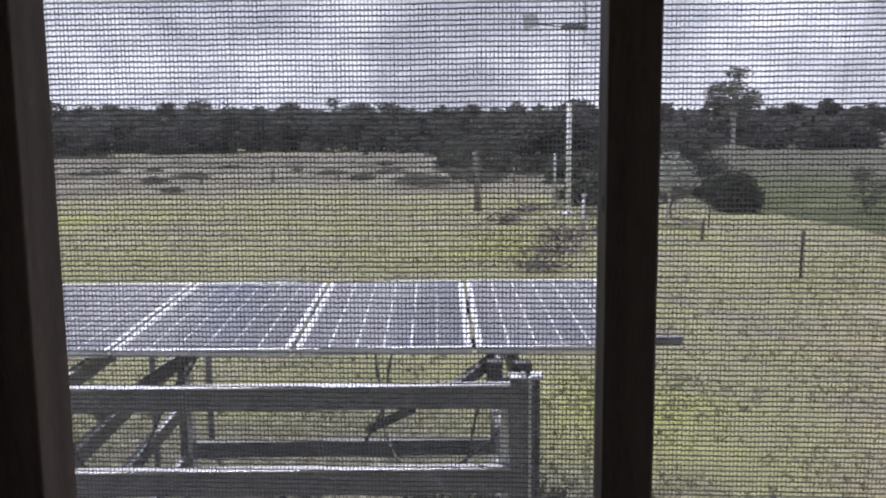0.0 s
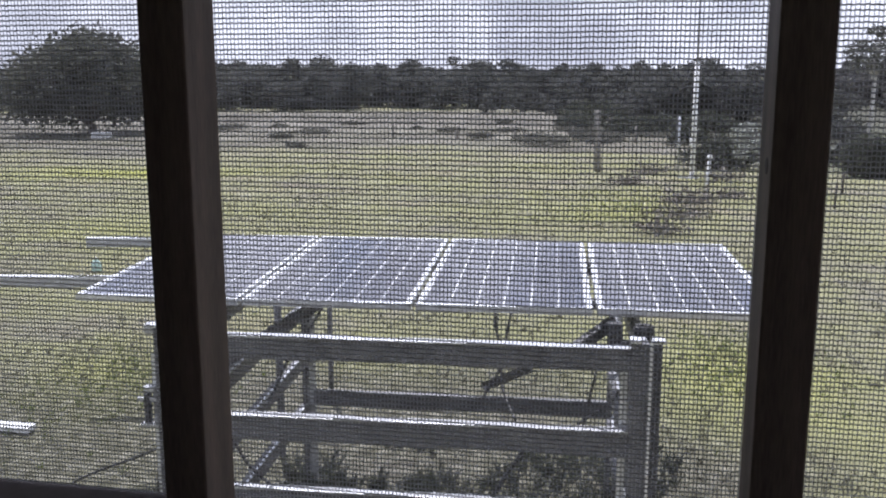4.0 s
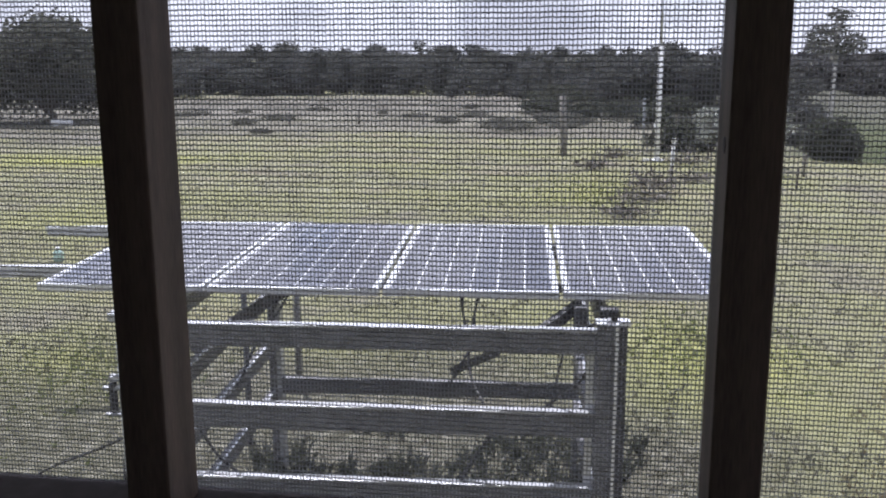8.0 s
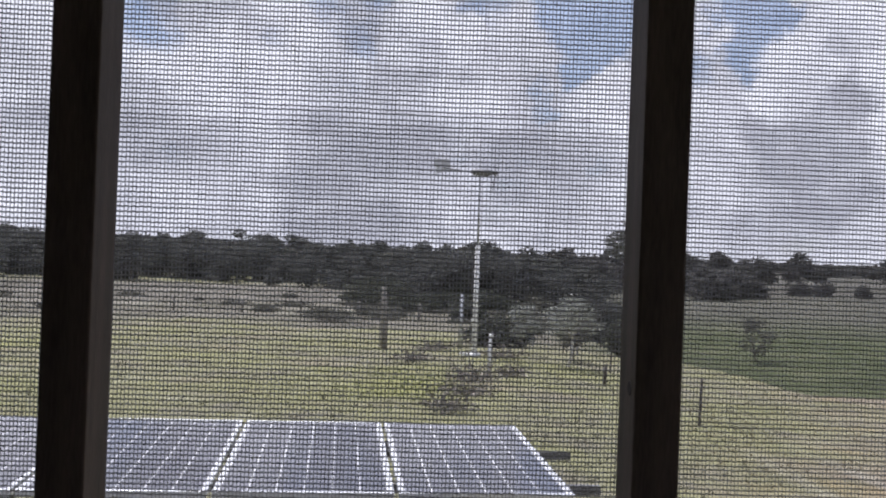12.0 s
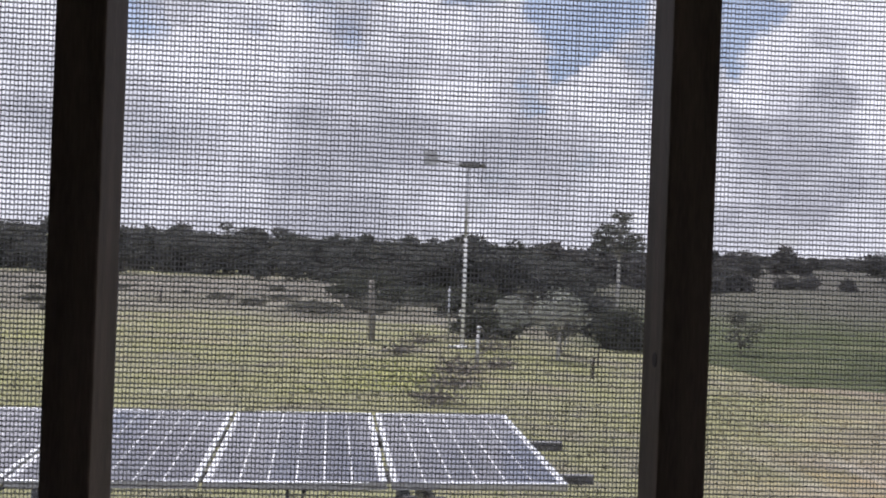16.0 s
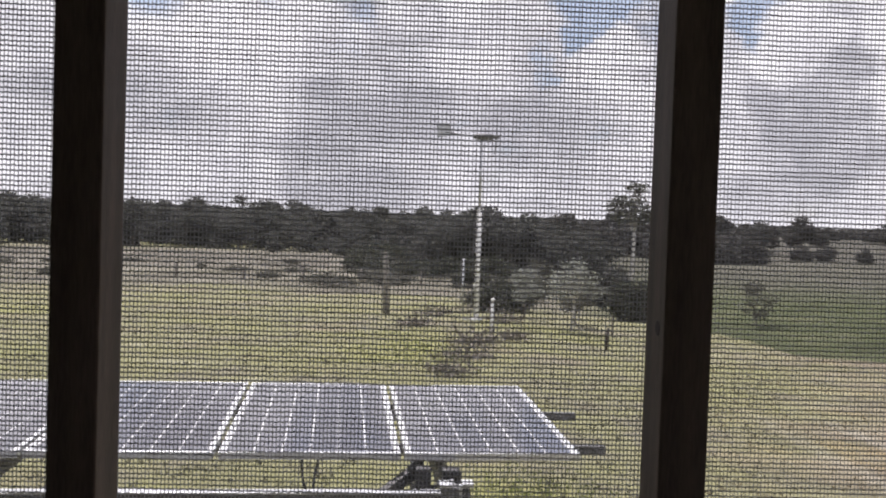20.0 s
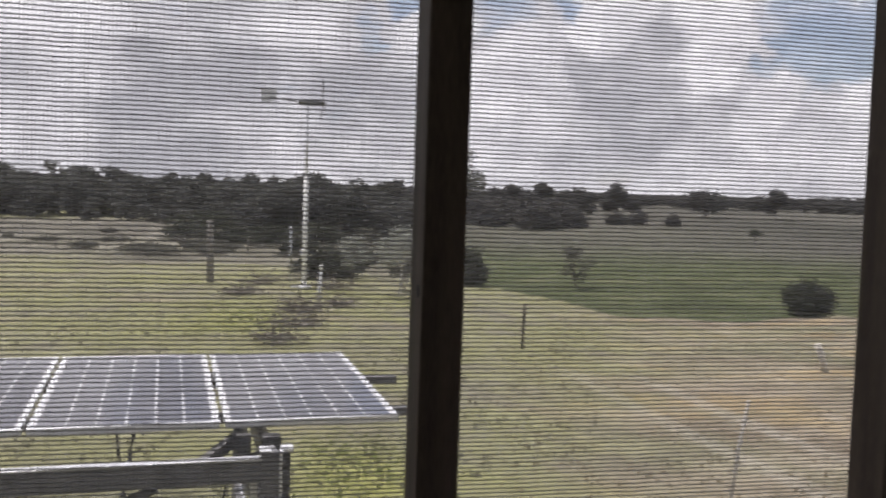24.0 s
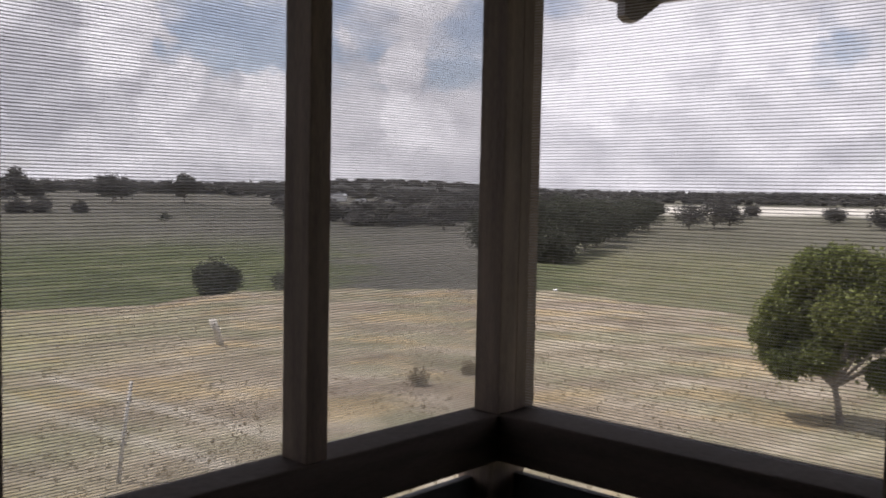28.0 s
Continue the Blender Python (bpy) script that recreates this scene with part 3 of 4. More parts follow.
solid("floor", box(LEFT_X - 0.1, CORNER_X + 0.12, BACK_Y - 0.1, 0.09, DECK - 0.12, DECK), BOARD, "dark timber verandah floor", "floor", kind="structure")
# walls and ceiling never in view, added to close the room and reflect light
solid("wall_back", box(LEFT_X - 0.1, CORNER_X + 0.12, BACK_Y - 0.12, BACK_Y - 0.003, DECK + 0.003, PLATE + 0.12), INNER, "unseen back wall added to close the verandah, grey to bounce light", "wall", kind="structure")
solid("wall_left", box(LEFT_X - 0.1, LEFT_X - 0.003, BACK_Y, 0.09, DECK + 0.003, PLATE + 0.12), INNER, "unseen end wall added to close the verandah, grey to bounce light", "wall", kind="structure")
solid("ceiling", box(LEFT_X - 0.1, CORNER_X + 0.12, BACK_Y - 0.12, 0.09, PLATE + 0.123, PLATE + 0.16), CEILING, "unseen verandah ceiling, pale to bounce light onto the posts", "ceiling", kind="structure")
for i, (x, y) in enumerate(((LEFT_X, 0.02), (LEFT_X, BACK_Y), (CORNER_X, BACK_Y), (CORNER_X - 0.02, 0.02), (0.1, 0.02))):
    s = thing("stump", (x + 0.03, y, 0), "grey timber stump under the verandah floor", "post", "verandah stumps")
    part("stump_body", box(-0.05, 0.05, -0.05, 0.05, -0.3, DECK - 0.123, 0.005), OLD_WOOD, s)

# eaves: roof sheet, fascia and gutter with its corner bracket
EX, EY, EZ = 3.872, 0.572, EYE + 0.715
roof = thing("verandah_roof", (EX, EY, EZ), "dark brown steel roof with gutter and eave corner", "roof")
bm = bmesh.new()
v = [bm.verts.new(p) for p in ((-6.3, 0.05, 0.10), (0.05, 0.05, 0.10), (0.05, -4.6, 0.10), (-1.3, -4.6, 0.62), (-1.3, -0.55, 0.62), (-6.3, -0.55, 0.62))]
top = [bm.verts.new(q.co + Vector((0, 0, 0.03))) for q in v]
for loop in ((0, 1, 4, 5), (1, 2, 3, 4)):
    bm.faces.new([v[i] for i in loop][::-1])
    bm.faces.new([top[i] for i in loop])
for i in range(6):
    j = (i + 1) % 6
    bm.faces.new((v[i], v[j], top[j], top[i]))
part("roof_sheet", bm, ROOF, roof)
part("fascia", box(-6.3, 0.0, -0.02, 0.0, -0.02, 0.10), ROOF, roof)
part("fascia", box(0.002, 0.022, -4.6, 0.0, -0.02, 0.10), ROOF, roof)
part("gutter", box(-6.3, 0.12, 0.002, 0.11, 0.0, 0.085, 0.012), ROOF, roof)
part("gutter", box(0.024, 0.12, -4.6, 0.0, 0.0, 0.085, 0.012), ROOF, roof)
bm = bmesh.new()
prof = [(-0.07, 0.0), (-0.07, -0.065), (-0.045, -0.085), (-0.01, -0.085), (0.10, 0.0)]
for s in (-0.03, 0.03):
    bm.faces.new([bm.verts.new((a * 0.86 + s * 0.5, -a * 0.5 + s * 0.86, c)) for a, c in prof])
bm.verts.ensure_lookup_table()
for i in range(5):
    j = (i + 1) % 5
    bm.faces.new((bm.verts[i], bm.verts[j], bm.verts[5 + j], bm.verts[5 + i]))
bmesh.ops.recalc_face_normals(bm, faces=bm.faces)
part("corner_bracket", bm, ROOF, roof, "dark shaped bracket under the eave corner")


# insect screens: woven wires in every bay
def weave(name, points, half, across, mat, parent):
    """Thin three-sided wires; points: an array of wires by points by x, y, z; half: half thickness of each wire."""
    wires, steps = points.shape[:2]
    ring = np.array([(-1.0, 0.0), (0.5, 0.87), (0.5, -0.87)])
    v = np.repeat(points[:, :, None, :], 3, axis=2)
    v[:, :, :, 1] += half[:, None, None] * ring[None, None, :, 0]
    v[:, :, :, across] += half[:, None, None] * ring[None, None, :, 1] * 1.15
    start = (np.arange(wires)[:, None] * steps + np.arange(steps - 1)[None, :]).ravel() * 3
    f = np.concatenate([np.stack([start + a, start + b, start + 3 + b, start + 3 + a], 1) for a, b in ((0, 1), (1, 2), (2, 0))])
    me = bpy.data.meshes.new(name)
    me.from_pydata(v.reshape(-1, 3).tolist(), [], f.tolist())
    me.materials.append(mat)
    ob = new(name, me)
    ob.parent = parent
    return tagged(ob, kind="stuff")


def screen(at, length, height, along_y=False, rise=0.0052, run=0.0039, thick=(0.0019, 0.0012), crimp=0.0, label="grey woven insect screen stretched between the posts"):
    """One bay of woven mesh; crimp bends the level wires at every crossing."""
    t = thing("insect_screen", at, label, "screen", "insect screens", -90 if along_y else 0)
    g = np.random.default_rng(int(length * 1000) + int(height * 77))
    rows, cols = int(height / rise), int(length / run)
    steps = cols + 1 if crimp else 15
    level = np.zeros((rows, steps, 3))
    level[:, :, 0] = np.linspace(0, length, steps)[None, :]
    slow = np.cumsum(g.normal(size=(1, steps)), axis=1) * rise * (0.02 if crimp else 0.05)
    level[:, :, 2] = (np.arange(rows) * rise + rise / 2)[:, None] + slow + g.normal(size=(rows, 1)) * rise * 0.03
    if crimp:
        level[:, :, 2] += crimp * rise * np.where(np.arange(steps) % 2, 1.0, -1.0)[None, :] + g.normal(size=(rows, steps)) * rise * 0.012
    upright_ones = np.zeros((cols, 25, 3))
    upright_ones[:, :, 2] = np.linspace(0, height, 25)[None, :]
    upright_ones[:, :, 1] = 0.0012
    upright_ones[:, :, 0] = (np.arange(cols) * run + run / 2)[:, None] + g.normal(size=(cols, 25)) * run * 0.05
    weave("level_weave", level, thick[0] / 2 * g.uniform(0.94, 1.06, rows), 2, WIRE, t)
    weave("upright_weave", upright_ones, thick[1] / 2 * g.uniform(0.85, 1.15, cols), 0, WIRE, t)


edges = [LEFT_X] + [x + w / 2 for x, w in FRONT_POSTS] + [CORNER_X + 0.05]
# the weave gets plainer towards the corner bays
WEAVES = [(0.0056, 0.0041, 0.33, 0.25, 0.0)] * 3 + [(0.0053, 0.0041, 0.325, 0.26, 0.055)] * 2 + [(0.0053, 0.0041, 0.318, 0.21, 0.055), (0.0050, 0.0045, 0.355, 0.12, 0.04), (0.0049, 0.0050, 0.40, 0.06, 0.0)]
for (a, c), (rise, run, wide, thin, crimp) in zip(zip(edges, edges[1:]), WEAVES):
    screen((a + 0.002, POST_DEPTH + 0.0085, SILL + 0.001), c - a - 0.004, PLATE - SILL, False, rise, run, (rise * wide, run * thin), crimp)
spans = [0.07] + [y + 0.024 for y in SIDE_POSTS]
for a, c in zip(spans, spans[1:]):
    screen((CORNER_X + 0.0985, a - 0.002, SILL + 0.001), a - c - 0.004, PLATE - SILL, True, 0.0064, 0.0060, (0.0016, 0.0003),
           label="grey woven insect screen in the side wall")

# ---- solar array on its steel stand ----
STAND_TURN = 3.92
STAND = (-0.593, 4.101)
PANEL_Z, PANEL_TILT, PANEL_W, PANEL_L, PANEL_PITCH = EYE - 1.288, 1.31, 0.986, 1.871, 1.012


def solar_panel():
    p = thing("solar_panel", (0, 0, 0), "dark blue solar panel with silver frame on the steel stand", "solar panel", "solar panels")
    w, d, t, f = PANEL_W, PANEL_L, 0.040, 0.024
    part("frame", box(0, w, 0, f, -t, 0, 0.0015), ALU, p)
    part("frame", box(0, w, d - f, d, -t, 0, 0.0015), ALU, p)
    part("frame", box(0, f, f + 0.0005, d - f - 0.0005, -t, 0, 0.0015), ALU, p)
    part("frame", box(w - f, w, f + 0.0005, d - f - 0.0005, -t, 0, 0.0015), ALU, p)
    part("backsheet", box(f, w - f, f, d - f, -0.012, -0.008), BACKSHEET, p)
    cols, rows = 6, 12
    cw, ch = (w - 2 * f - 0.02) / cols, (d - 2 * f - 0.03) / rows
    bm = bmesh.new()
    c = 0.009
    x1, y1 = cw - 0.0095, ch - 0.0022
    ring = [(c, 0), (x1 - c, 0), (x1, c), (x1, y1 - c), (x1 - c, y1), (c, y1), (0, y1 - c), (0, c)]
    low = [bm.verts.new((x, y, 0)) for x, y in ring]
    high = [bm.verts.new((x, y, 0.0015)) for x, y in ring]
    bm.faces.new(high)
    for i in range(8):
        bm.faces.new((low[i], low[(i + 1) % 8], high[(i + 1) % 8], high[i]))
    cell = mesh_of("cell", bm, CELL)
    for i in range(cols):
        for j in range(rows):
            o = new("cell", cell)
            o.parent = p
            o.location = (f + 0.0136 + i * cw, f + 0.016 + j * ch, -0.0078)
    part("junction_box", box(w / 2 - 0.06, w / 2 + 0.06, d - 0.2, d - 0.1, -0.036, -0.0125, 0.004), BLACK, p)
    return p


def on_stand(a, c, z, tilt=0.0):
    """A pose in the stand's own axes: a along its front, c away from the house."""
    return pose(STAND[0], STAND[1], 0, 0, 0, STAND_TURN) @ pose(a, c, z, tilt)


first = solar_panel()
first.matrix_world = on_stand(-2 * PANEL_PITCH + 0.013, 0, PANEL_Z, PANEL_TILT)
for i in (-1, 0, 1):
    copy_thing(first, on_stand(i * PANEL_PITCH + 0.013, 0, PANEL_Z, PANEL_TILT))


def stand():
    s = thing("panel_stand", (STAND[0], STAND[1], 0), "weathered grey steel frame stand carrying the solar panels", "stand", turn=STAND_TURN)
    fl, fr, fb, bk = -1.255, 1.245, -0.45, 2.10
    # front rails, deep boards; the sun on their tops is a strip of brighter metal
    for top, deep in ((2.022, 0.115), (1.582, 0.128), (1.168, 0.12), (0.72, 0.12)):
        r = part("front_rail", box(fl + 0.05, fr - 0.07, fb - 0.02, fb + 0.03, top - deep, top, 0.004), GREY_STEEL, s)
        part("lip", box(fl + 0.05, fr - 0.07, fb - 0.028, fb + 0.036, top + 0.001, top + 0.012, 0.002), GALV, r, "bright metal upper edge put in for the sunlit top")
    # corner posts
    for x in (fl, fr):
        p = part("corner_post", box(x - 0.07, x + 0.02, fb - 0.03, fb + 0.05, -0.2, 2.06, 0.004), GREY_STEEL, s)
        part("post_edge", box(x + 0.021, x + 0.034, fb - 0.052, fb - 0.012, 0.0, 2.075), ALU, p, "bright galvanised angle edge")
        # shade on this side of the post comes from the darker steel colour
        part("post_face", box(x + 0.037, x + 0.082, fb - 0.022, fb + 0.04, -0.2, 2.05, 0.003), DARK_STEEL, p, "steel face coloured darker for its shaded side")
        part("cap", box(x - 0.075, x - 0.018, fb - 0.04, fb + 0.055, 2.062, 2.076, 0.003), ALU, p, "pale metal cap")
        part("cap", box(x + 0.0365, x + 0.095, fb - 0.04, fb + 0.045, 2.062, 2.082, 0.003), ALU, p, "pale metal cap")
        part("inner_strip", box(x - 0.118, x - 0.075, fb + 0.038, fb + 0.048, 0.7, 1.90), ALU, p, "pale metal strip behind the rails")
    for x in (fl + 0.06, fr + 0.03):
        part("back_post", box(x - 0.05, x - 0.008, bk - 0.04, bk + 0.04, -0.2, 1.99, 0.004), GREY_STEEL, s)
        part("back_post", box(x + 0.008, x + 0.05, bk - 0.03, bk + 0.05, -0.2, 1.99, 0.004), GALV, s)
    part("back_rail", box(fl + 0.1, fr, bk - 0.03, bk + 0.02, 0.70, 0.83, 0.004), GREY_STEEL, s)
    part("back_rail", box(fl + 0.1, fr, bk - 0.03, bk + 0.02, 1.86, 1.96, 0.004), GREY_STEEL, s)
    # side beams
    for x in (fl + 0.03, fr + 0.0):
        for top in (2.0, 1.56, 1.15, 0.72):
            b = part("side_beam", box(x - 0.03, x + 0.03, fb + 0.06, bk - 0.045, top - 0.10, top, 0.004), GREY_STEEL, s)
            # sunlight along the beam top, drawn as a narrow pale strip
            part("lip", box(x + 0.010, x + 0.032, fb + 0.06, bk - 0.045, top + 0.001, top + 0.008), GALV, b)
    # purlins that carry the panels, longer than the array
    for c, a0, a1, z in ((0.50, -2.12, 2.30, 2.04), (1.38, -2.12, 2.33, 2.058)):
        part("purlin", box(a0, a1, c - 0.025, c + 0.025, z - 0.055, z, 0.003), GREY_STEEL, s, "long grey mounting rail sticking out past the panels")
    # knee braces and tilt hinge
    part("knee_brace", bar((0.82, -0.18, 1.87), (1.12, 0.05, 2.03), 0.05, 0.06), DARK_STEEL, s)
    part("knee_brace", bar((-1.15, 0.10, 1.70), (-0.62, 0.55, 2.0), 0.05, 0.06), GREY_STEEL, s)
    part("hinge_plate", box(1.08, 1.16, -0.1, -0.02, 1.88, 2.05, 0.004), DARK_STEEL, s)
    part("hinge_plate", box(1.215, 1.325, -0.13, -0.03, 1.95, 2.055, 0.028), BLACK, s, "black hinge bracket")
    part("hinge_stem", box(1.255, 1.285, -0.10, -0.06, 1.88, 1.95, 0.006), BLACK, s)
    part("brace_rod", bar((1.14, -0.08, 1.92), (1.32, -0.08, 2.03), 0.02, 0.02), DARK_STEEL, s)
    part("brace", bar((0.33, 1.07, 1.27), (0.65, 0.46, 1.61), 0.04, 0.05), DARK_STEEL, s)
    # clamp on the outer face of the front left post
    c = part("pipe_clamp", box(-1.40, -1.335, fb - 0.03, fb + 0.02, 1.70, 1.73, 0.004), GALV, s, "small galvanised pipe clamp")
    part("clamp_arm", box(-1.44, -1.335, fb - 0.02, fb + 0.01, 1.645, 1.665, 0.003), GALV, c)
    part("clamp_body", box(-1.40, -1.375, fb - 0.03, fb + 0.02, 1.52, 1.69, 0.004), DARK_STEEL, c)
    part("clamp_foot", box(-1.43, -1.335, fb - 0.02, fb + 0.02, 1.50, 1.515, 0.003), GALV, c)
    part("stop_block", box(-1.42, -1.28, fb + 0.06, fb + 0.14, 2.0, 2.05, 0.004), GALV, s, "pale metal block on the stand")
    return s



stand()


def cable(points, radius=0.008, label="thin black cable hanging from the solar stand", mat=BLACK):
    """A hanging black lead through the points, in the stand's axes."""
    base = on_stand(0, 0, 0)
    pts = [Vector(p) for p in points]
    fine = []
    for i in range(len(pts) - 1):
        p0, p1, p2, p3 = pts[max(i - 1, 0)], pts[i], pts[i + 1], pts[min(i + 2, len(pts) - 1)]
        for k in range(8):
            u = k / 8
            fine.append(0.5 * ((2 * p1) + (p2 - p0) * u + (2 * p0 - 5 * p1 + 4 * p2 - p3) * u * u + (3 * p1 - p0 - 3 * p2 + p3) * u ** 3))
    fine.append(pts[-1])
    t = thing("cable", tuple(base @ pts[0]), label, "cable", "solar cables")
    start = base @ pts[0]
    part("lead", tube([(base @ p) - start for p in fine], radius, 6), mat, t)


cable([(0.46, 0.05, 2.06), (0.47, 0.0, 1.97), (0.50, -0.05, 1.86), (0.52, -0.2, 1.70), (0.60, -0.40, 1.60)])
cable([(0.55, 0.05, 2.06), (0.53, 0.0, 1.96), (0.52, -0.1, 1.83), (0.40, -0.2, 1.62)])
cable([(-0.55, 0.1, 2.05), (-0.60, 0.0, 1.95), (-0.70, -0.1, 1.80), (-0.78, -0.2, 1.60), (-0.80, -0.40, 1.585)])
cable([(-0.60, 0.1, 2.05), (-0.64, 0.0, 1.93), (-0.70, -0.1, 1.84)])
cable([(-1.12, -0.30, 1.88), (-1.10, -0.36, 1.70), (-1.02, -0.40, 1.585)])
cable([(-0.98, -0.36, 1.44), (-0.85, -0.38, 1.25), (-0.72, -0.42, 1.172)])
cable([(1.02, -0.35, 1.90), (0.98, -0.36, 1.72), (0.95, -0.40, 1.585)])
cable([(1.17, -0.35, 1.88), (1.10, -0.36, 1.72), (0.92, -0.38, 1.585)])
cable([(0.66, -0.38, 1.45), (0.56, -0.40, 1.30), (0.48, -0.43, 1.172)], 0.012)
cable([(-1.30, -0.40, 1.62), (-1.36, -0.38, 1.40), (-1.38, -0.42, 0.9), (-1.36, -0.4, 0.02)], 0.011)
cable([(-1.34, -0.2, 1.32), (-1.75, 0.1, 1.06), (-2.3, 0.4, 0.75), (-2.9, 0.8, 0.3), (-3.2, 1.0, 0.02)], 0.009, "black cable running from the stand down to the grass")


def empty_stand():
    """A second stand behind, its two long rails without panels."""
    s = thing("empty_stand", (-4.55, 6.27, 0), "second galvanised panel stand with two bare rails", "stand", turn=9.0)
    for c, a0, a1, z in ((0.0, -3.2, 2.6, 1.645), (1.62, -0.14, 2.8, 1.70)):
        r = part("rail", box(a0, a1, c - 0.03, c + 0.03, z - 0.095, z - 0.018, 0.004), GALV, s)
        # sunlit rail top given its own near-white metal
        part("lip", box(a0, a1, c - 0.036, c + 0.036, z - 0.017, z + 0.004, 0.002), ALU, r, "bright metal upper edge put in for the sunlit top")
        for x in (a1 - 0.4,):
            part("leg", tube([(x, c, -0.2), (x, c, z - 0.097)], 0.03, 8), GREY_STEEL, s)
    part("leg", tube([(-3.0, 0.0, -0.2), (-3.0, 0.0, 1.54)], 0.03, 8), GREY_STEEL, s)


empty_stand()

# ---- things on the lawn ----
def wind_turbine():
    x, y, z = at_ground(3.20, 35.13)
    t = thing("wind_turbine", (x, y, z), "small wind turbine on a white steel mast", "wind turbine")
    part("mast", tube([(0, 0, -0.3), (0, 0, 4.3)], [0.10, 0.085], 12), WHITE, t)
    part("upper_mast", tube([(0, 0, 4.3), (0, 0, 7.05)], [0.045, 0.04], 10), GALV, t)
    part("base_flange", tube([(0, 0, -0.05), (0, 0, 0.10)], [0.26, 0.26], 12), WHITE, t)
    part("hinge_arm", bar((-0.55, 0, 0.06), (0.1, 0, 0.06), 0.10, 0.10), WHITE, t)
    part("winch", box(-0.16, -0.02, -0.1, 0.02, 1.25, 1.5, 0.02), WHITE, t)
    part("nacelle", tube([(-0.35, 0, 7.15), (-0.2, 0, 7.15), (0.35, 0, 7.15), (0.5, 0, 7.15)], [0.06, 0.12, 0.12, 0.05], 10), GREY_STEEL, t)
    part("tail_boom", tube([(-0.35, 0, 7.15), (-1.45, 0, 7.28)], 0.025, 6), GREY_STEEL, t)
    bm = bmesh.new()
    ring = [(-1.15, 7.18), (-1.72, 7.05), (-1.80, 7.62), (-1.25, 7.62)]
    for s in (-0.01, 0.01):
        bm.faces.new([bm.verts.new((a, s, c)) for a, c in ring])
    bm.verts.ensure_lookup_table()
    for i in range(4):
        bm.faces.new((bm.verts[i], bm.verts[(i + 1) % 4], bm.verts[4 + (i + 1) % 4], bm.verts[4 + i]))
    bmesh.ops.recalc_face_normals(bm, faces=bm.faces)
    part("tail_vane", bm, GALV, t, "grey flat tail vane")
    hub = part("hub", tube([(0.5, 0, 7.15), (0.62, 0, 7.15), (0.68, 0, 7.15)], [0.09, 0.08, 0.02], 10), GREY_STEEL, t)
    for k in range(3):
        a = radians(80 + 120 * k)
        d = Vector((0, math.cos(a), math.sin(a)))
        e = Vector((0, -math.sin(a), math.cos(a)))
        bm = bmesh.new()
        c0 = Vector((0.57, 0, 7.15))
        loops = []
        for s, w in ((0.06, 0.05), (0.3, 0.075), (0.95, 0.03)):
            p = c0 + d * s
            loops.append([bm.verts.new(p + e * w + Vector((0.02, 0, 0))), bm.verts.new(p - e * w * 0.6 - Vector((0.008, 0, 0))), bm.verts.new(p + Vector((-0.02, 0, 0)))])
        for a1, b1 in zip(loops, loops[1:]):
            for i in range(3):
                bm.faces.new((a1[i], a1[(i + 1) % 3], b1[(i + 1) % 3], b1[i]))
        bm.faces.new(loops[0])
        bm.faces.new(loops[-1][::-1])
        bmesh.ops.recalc_face_normals(bm, faces=bm.faces)
        part("blade", bm, GREY_STEEL, hub)


wind_turbine()


def upright(name, x, y, h, r0, r1, mat, label, category, lean=(0, 0), group="", sides=8, cap=None):
    p = thing(name, at_ground(x, y), label, category, group)
    part("shaft", tube([(0, 0, -0.25), (lean[0] * 0.5, lean[1] * 0.5, h * 0.5), (lean[0], lean[1], h)], [r0, (r0 + r1) / 2, r1], sides), mat, p)
    if cap:
        part("cap", tube([(lean[0], lean[1], h + 0.002), (lean[0], lean[1], h + cap)], [r1 * 1.7, r1 * 1.3], sides), mat, p)
    return p


upright("timber_pole", -0.40, 39.47, 2.65, 0.15, 0.12, OLD_WOOD, "old grey timber pole standing in the grass", "pole", (-0.1, 0))
upright("thin_pole", 2.96, 39.99, 2.45, 0.055, 0.05, GALV, "thin pale metal pole beside the turbine mast", "pole")
upright("capped_post", 3.08, 27.63, 1.15, 0.06, 0.05, WHITE, "short pale post with a bent cap in the brush", "post", (0.05, 0), cap=0.1)
stake = upright("leaning_stake", 6.19, 8.67, 1.19, 0.024, 0.022, PALE_BARK, "thin pale leaning stake in the dry grass", "stake", (0.20, 0.0))
for z in (0.45, 0.95):
    part("insulator", tube([(0.16 * z - 0.01, 0, z - 0.02), (0.16 * z + 0.05, 0, z + 0.02)], [0.022, 0.014], 6), BLACK, stake, "dark fence insulator")
for x, y, h in ((7.45, 20.63, 1.12), (6.77, 27.91, 0.70), (8.19, 33.44, 0.8)):
    pk = upright("star_picket", x, y, h, 0.040, 0.036, DARK_POST, "dark rusted steel picket in the paddock", "fence post", (0.03, 0), "fence pickets", 6)
upright("white_marker", 13.67, 17.36, 0.62, 0.09, 0.085, MARKER, "short off-white plastic marker post leaning in dry grass", "marker", (-0.22, 0.12))
upright("small_white_marker", 83.02, 56.16, 1.2, 0.3, 0.25, WHITE, "small white marker in the green valley", "marker")
for x, y, h in ((-17.5, 72.0, 1.2), (-12.6, 74.0, 1.1), (-7.6, 71.5, 1.3), (-3.2, 73.5, 1.1), (1.6, 70.0, 1.2), (-22.8, 70.5, 1.1)):
    upright("fence_post", x, y, h, 0.09, 0.08, OLD_WOOD, "weathered timber fence post at the edge of the lawn", "fence post", (0.04, 0), "old fence posts")
sign = thing("white_plank", at_ground(-5.03, 6.68), "white painted plank lying in the grass", "plank")
part("board", box(-0.9, 0.10, -0.07, 0.07, 0.02, 0.07, 0.004), WHITE, sign)


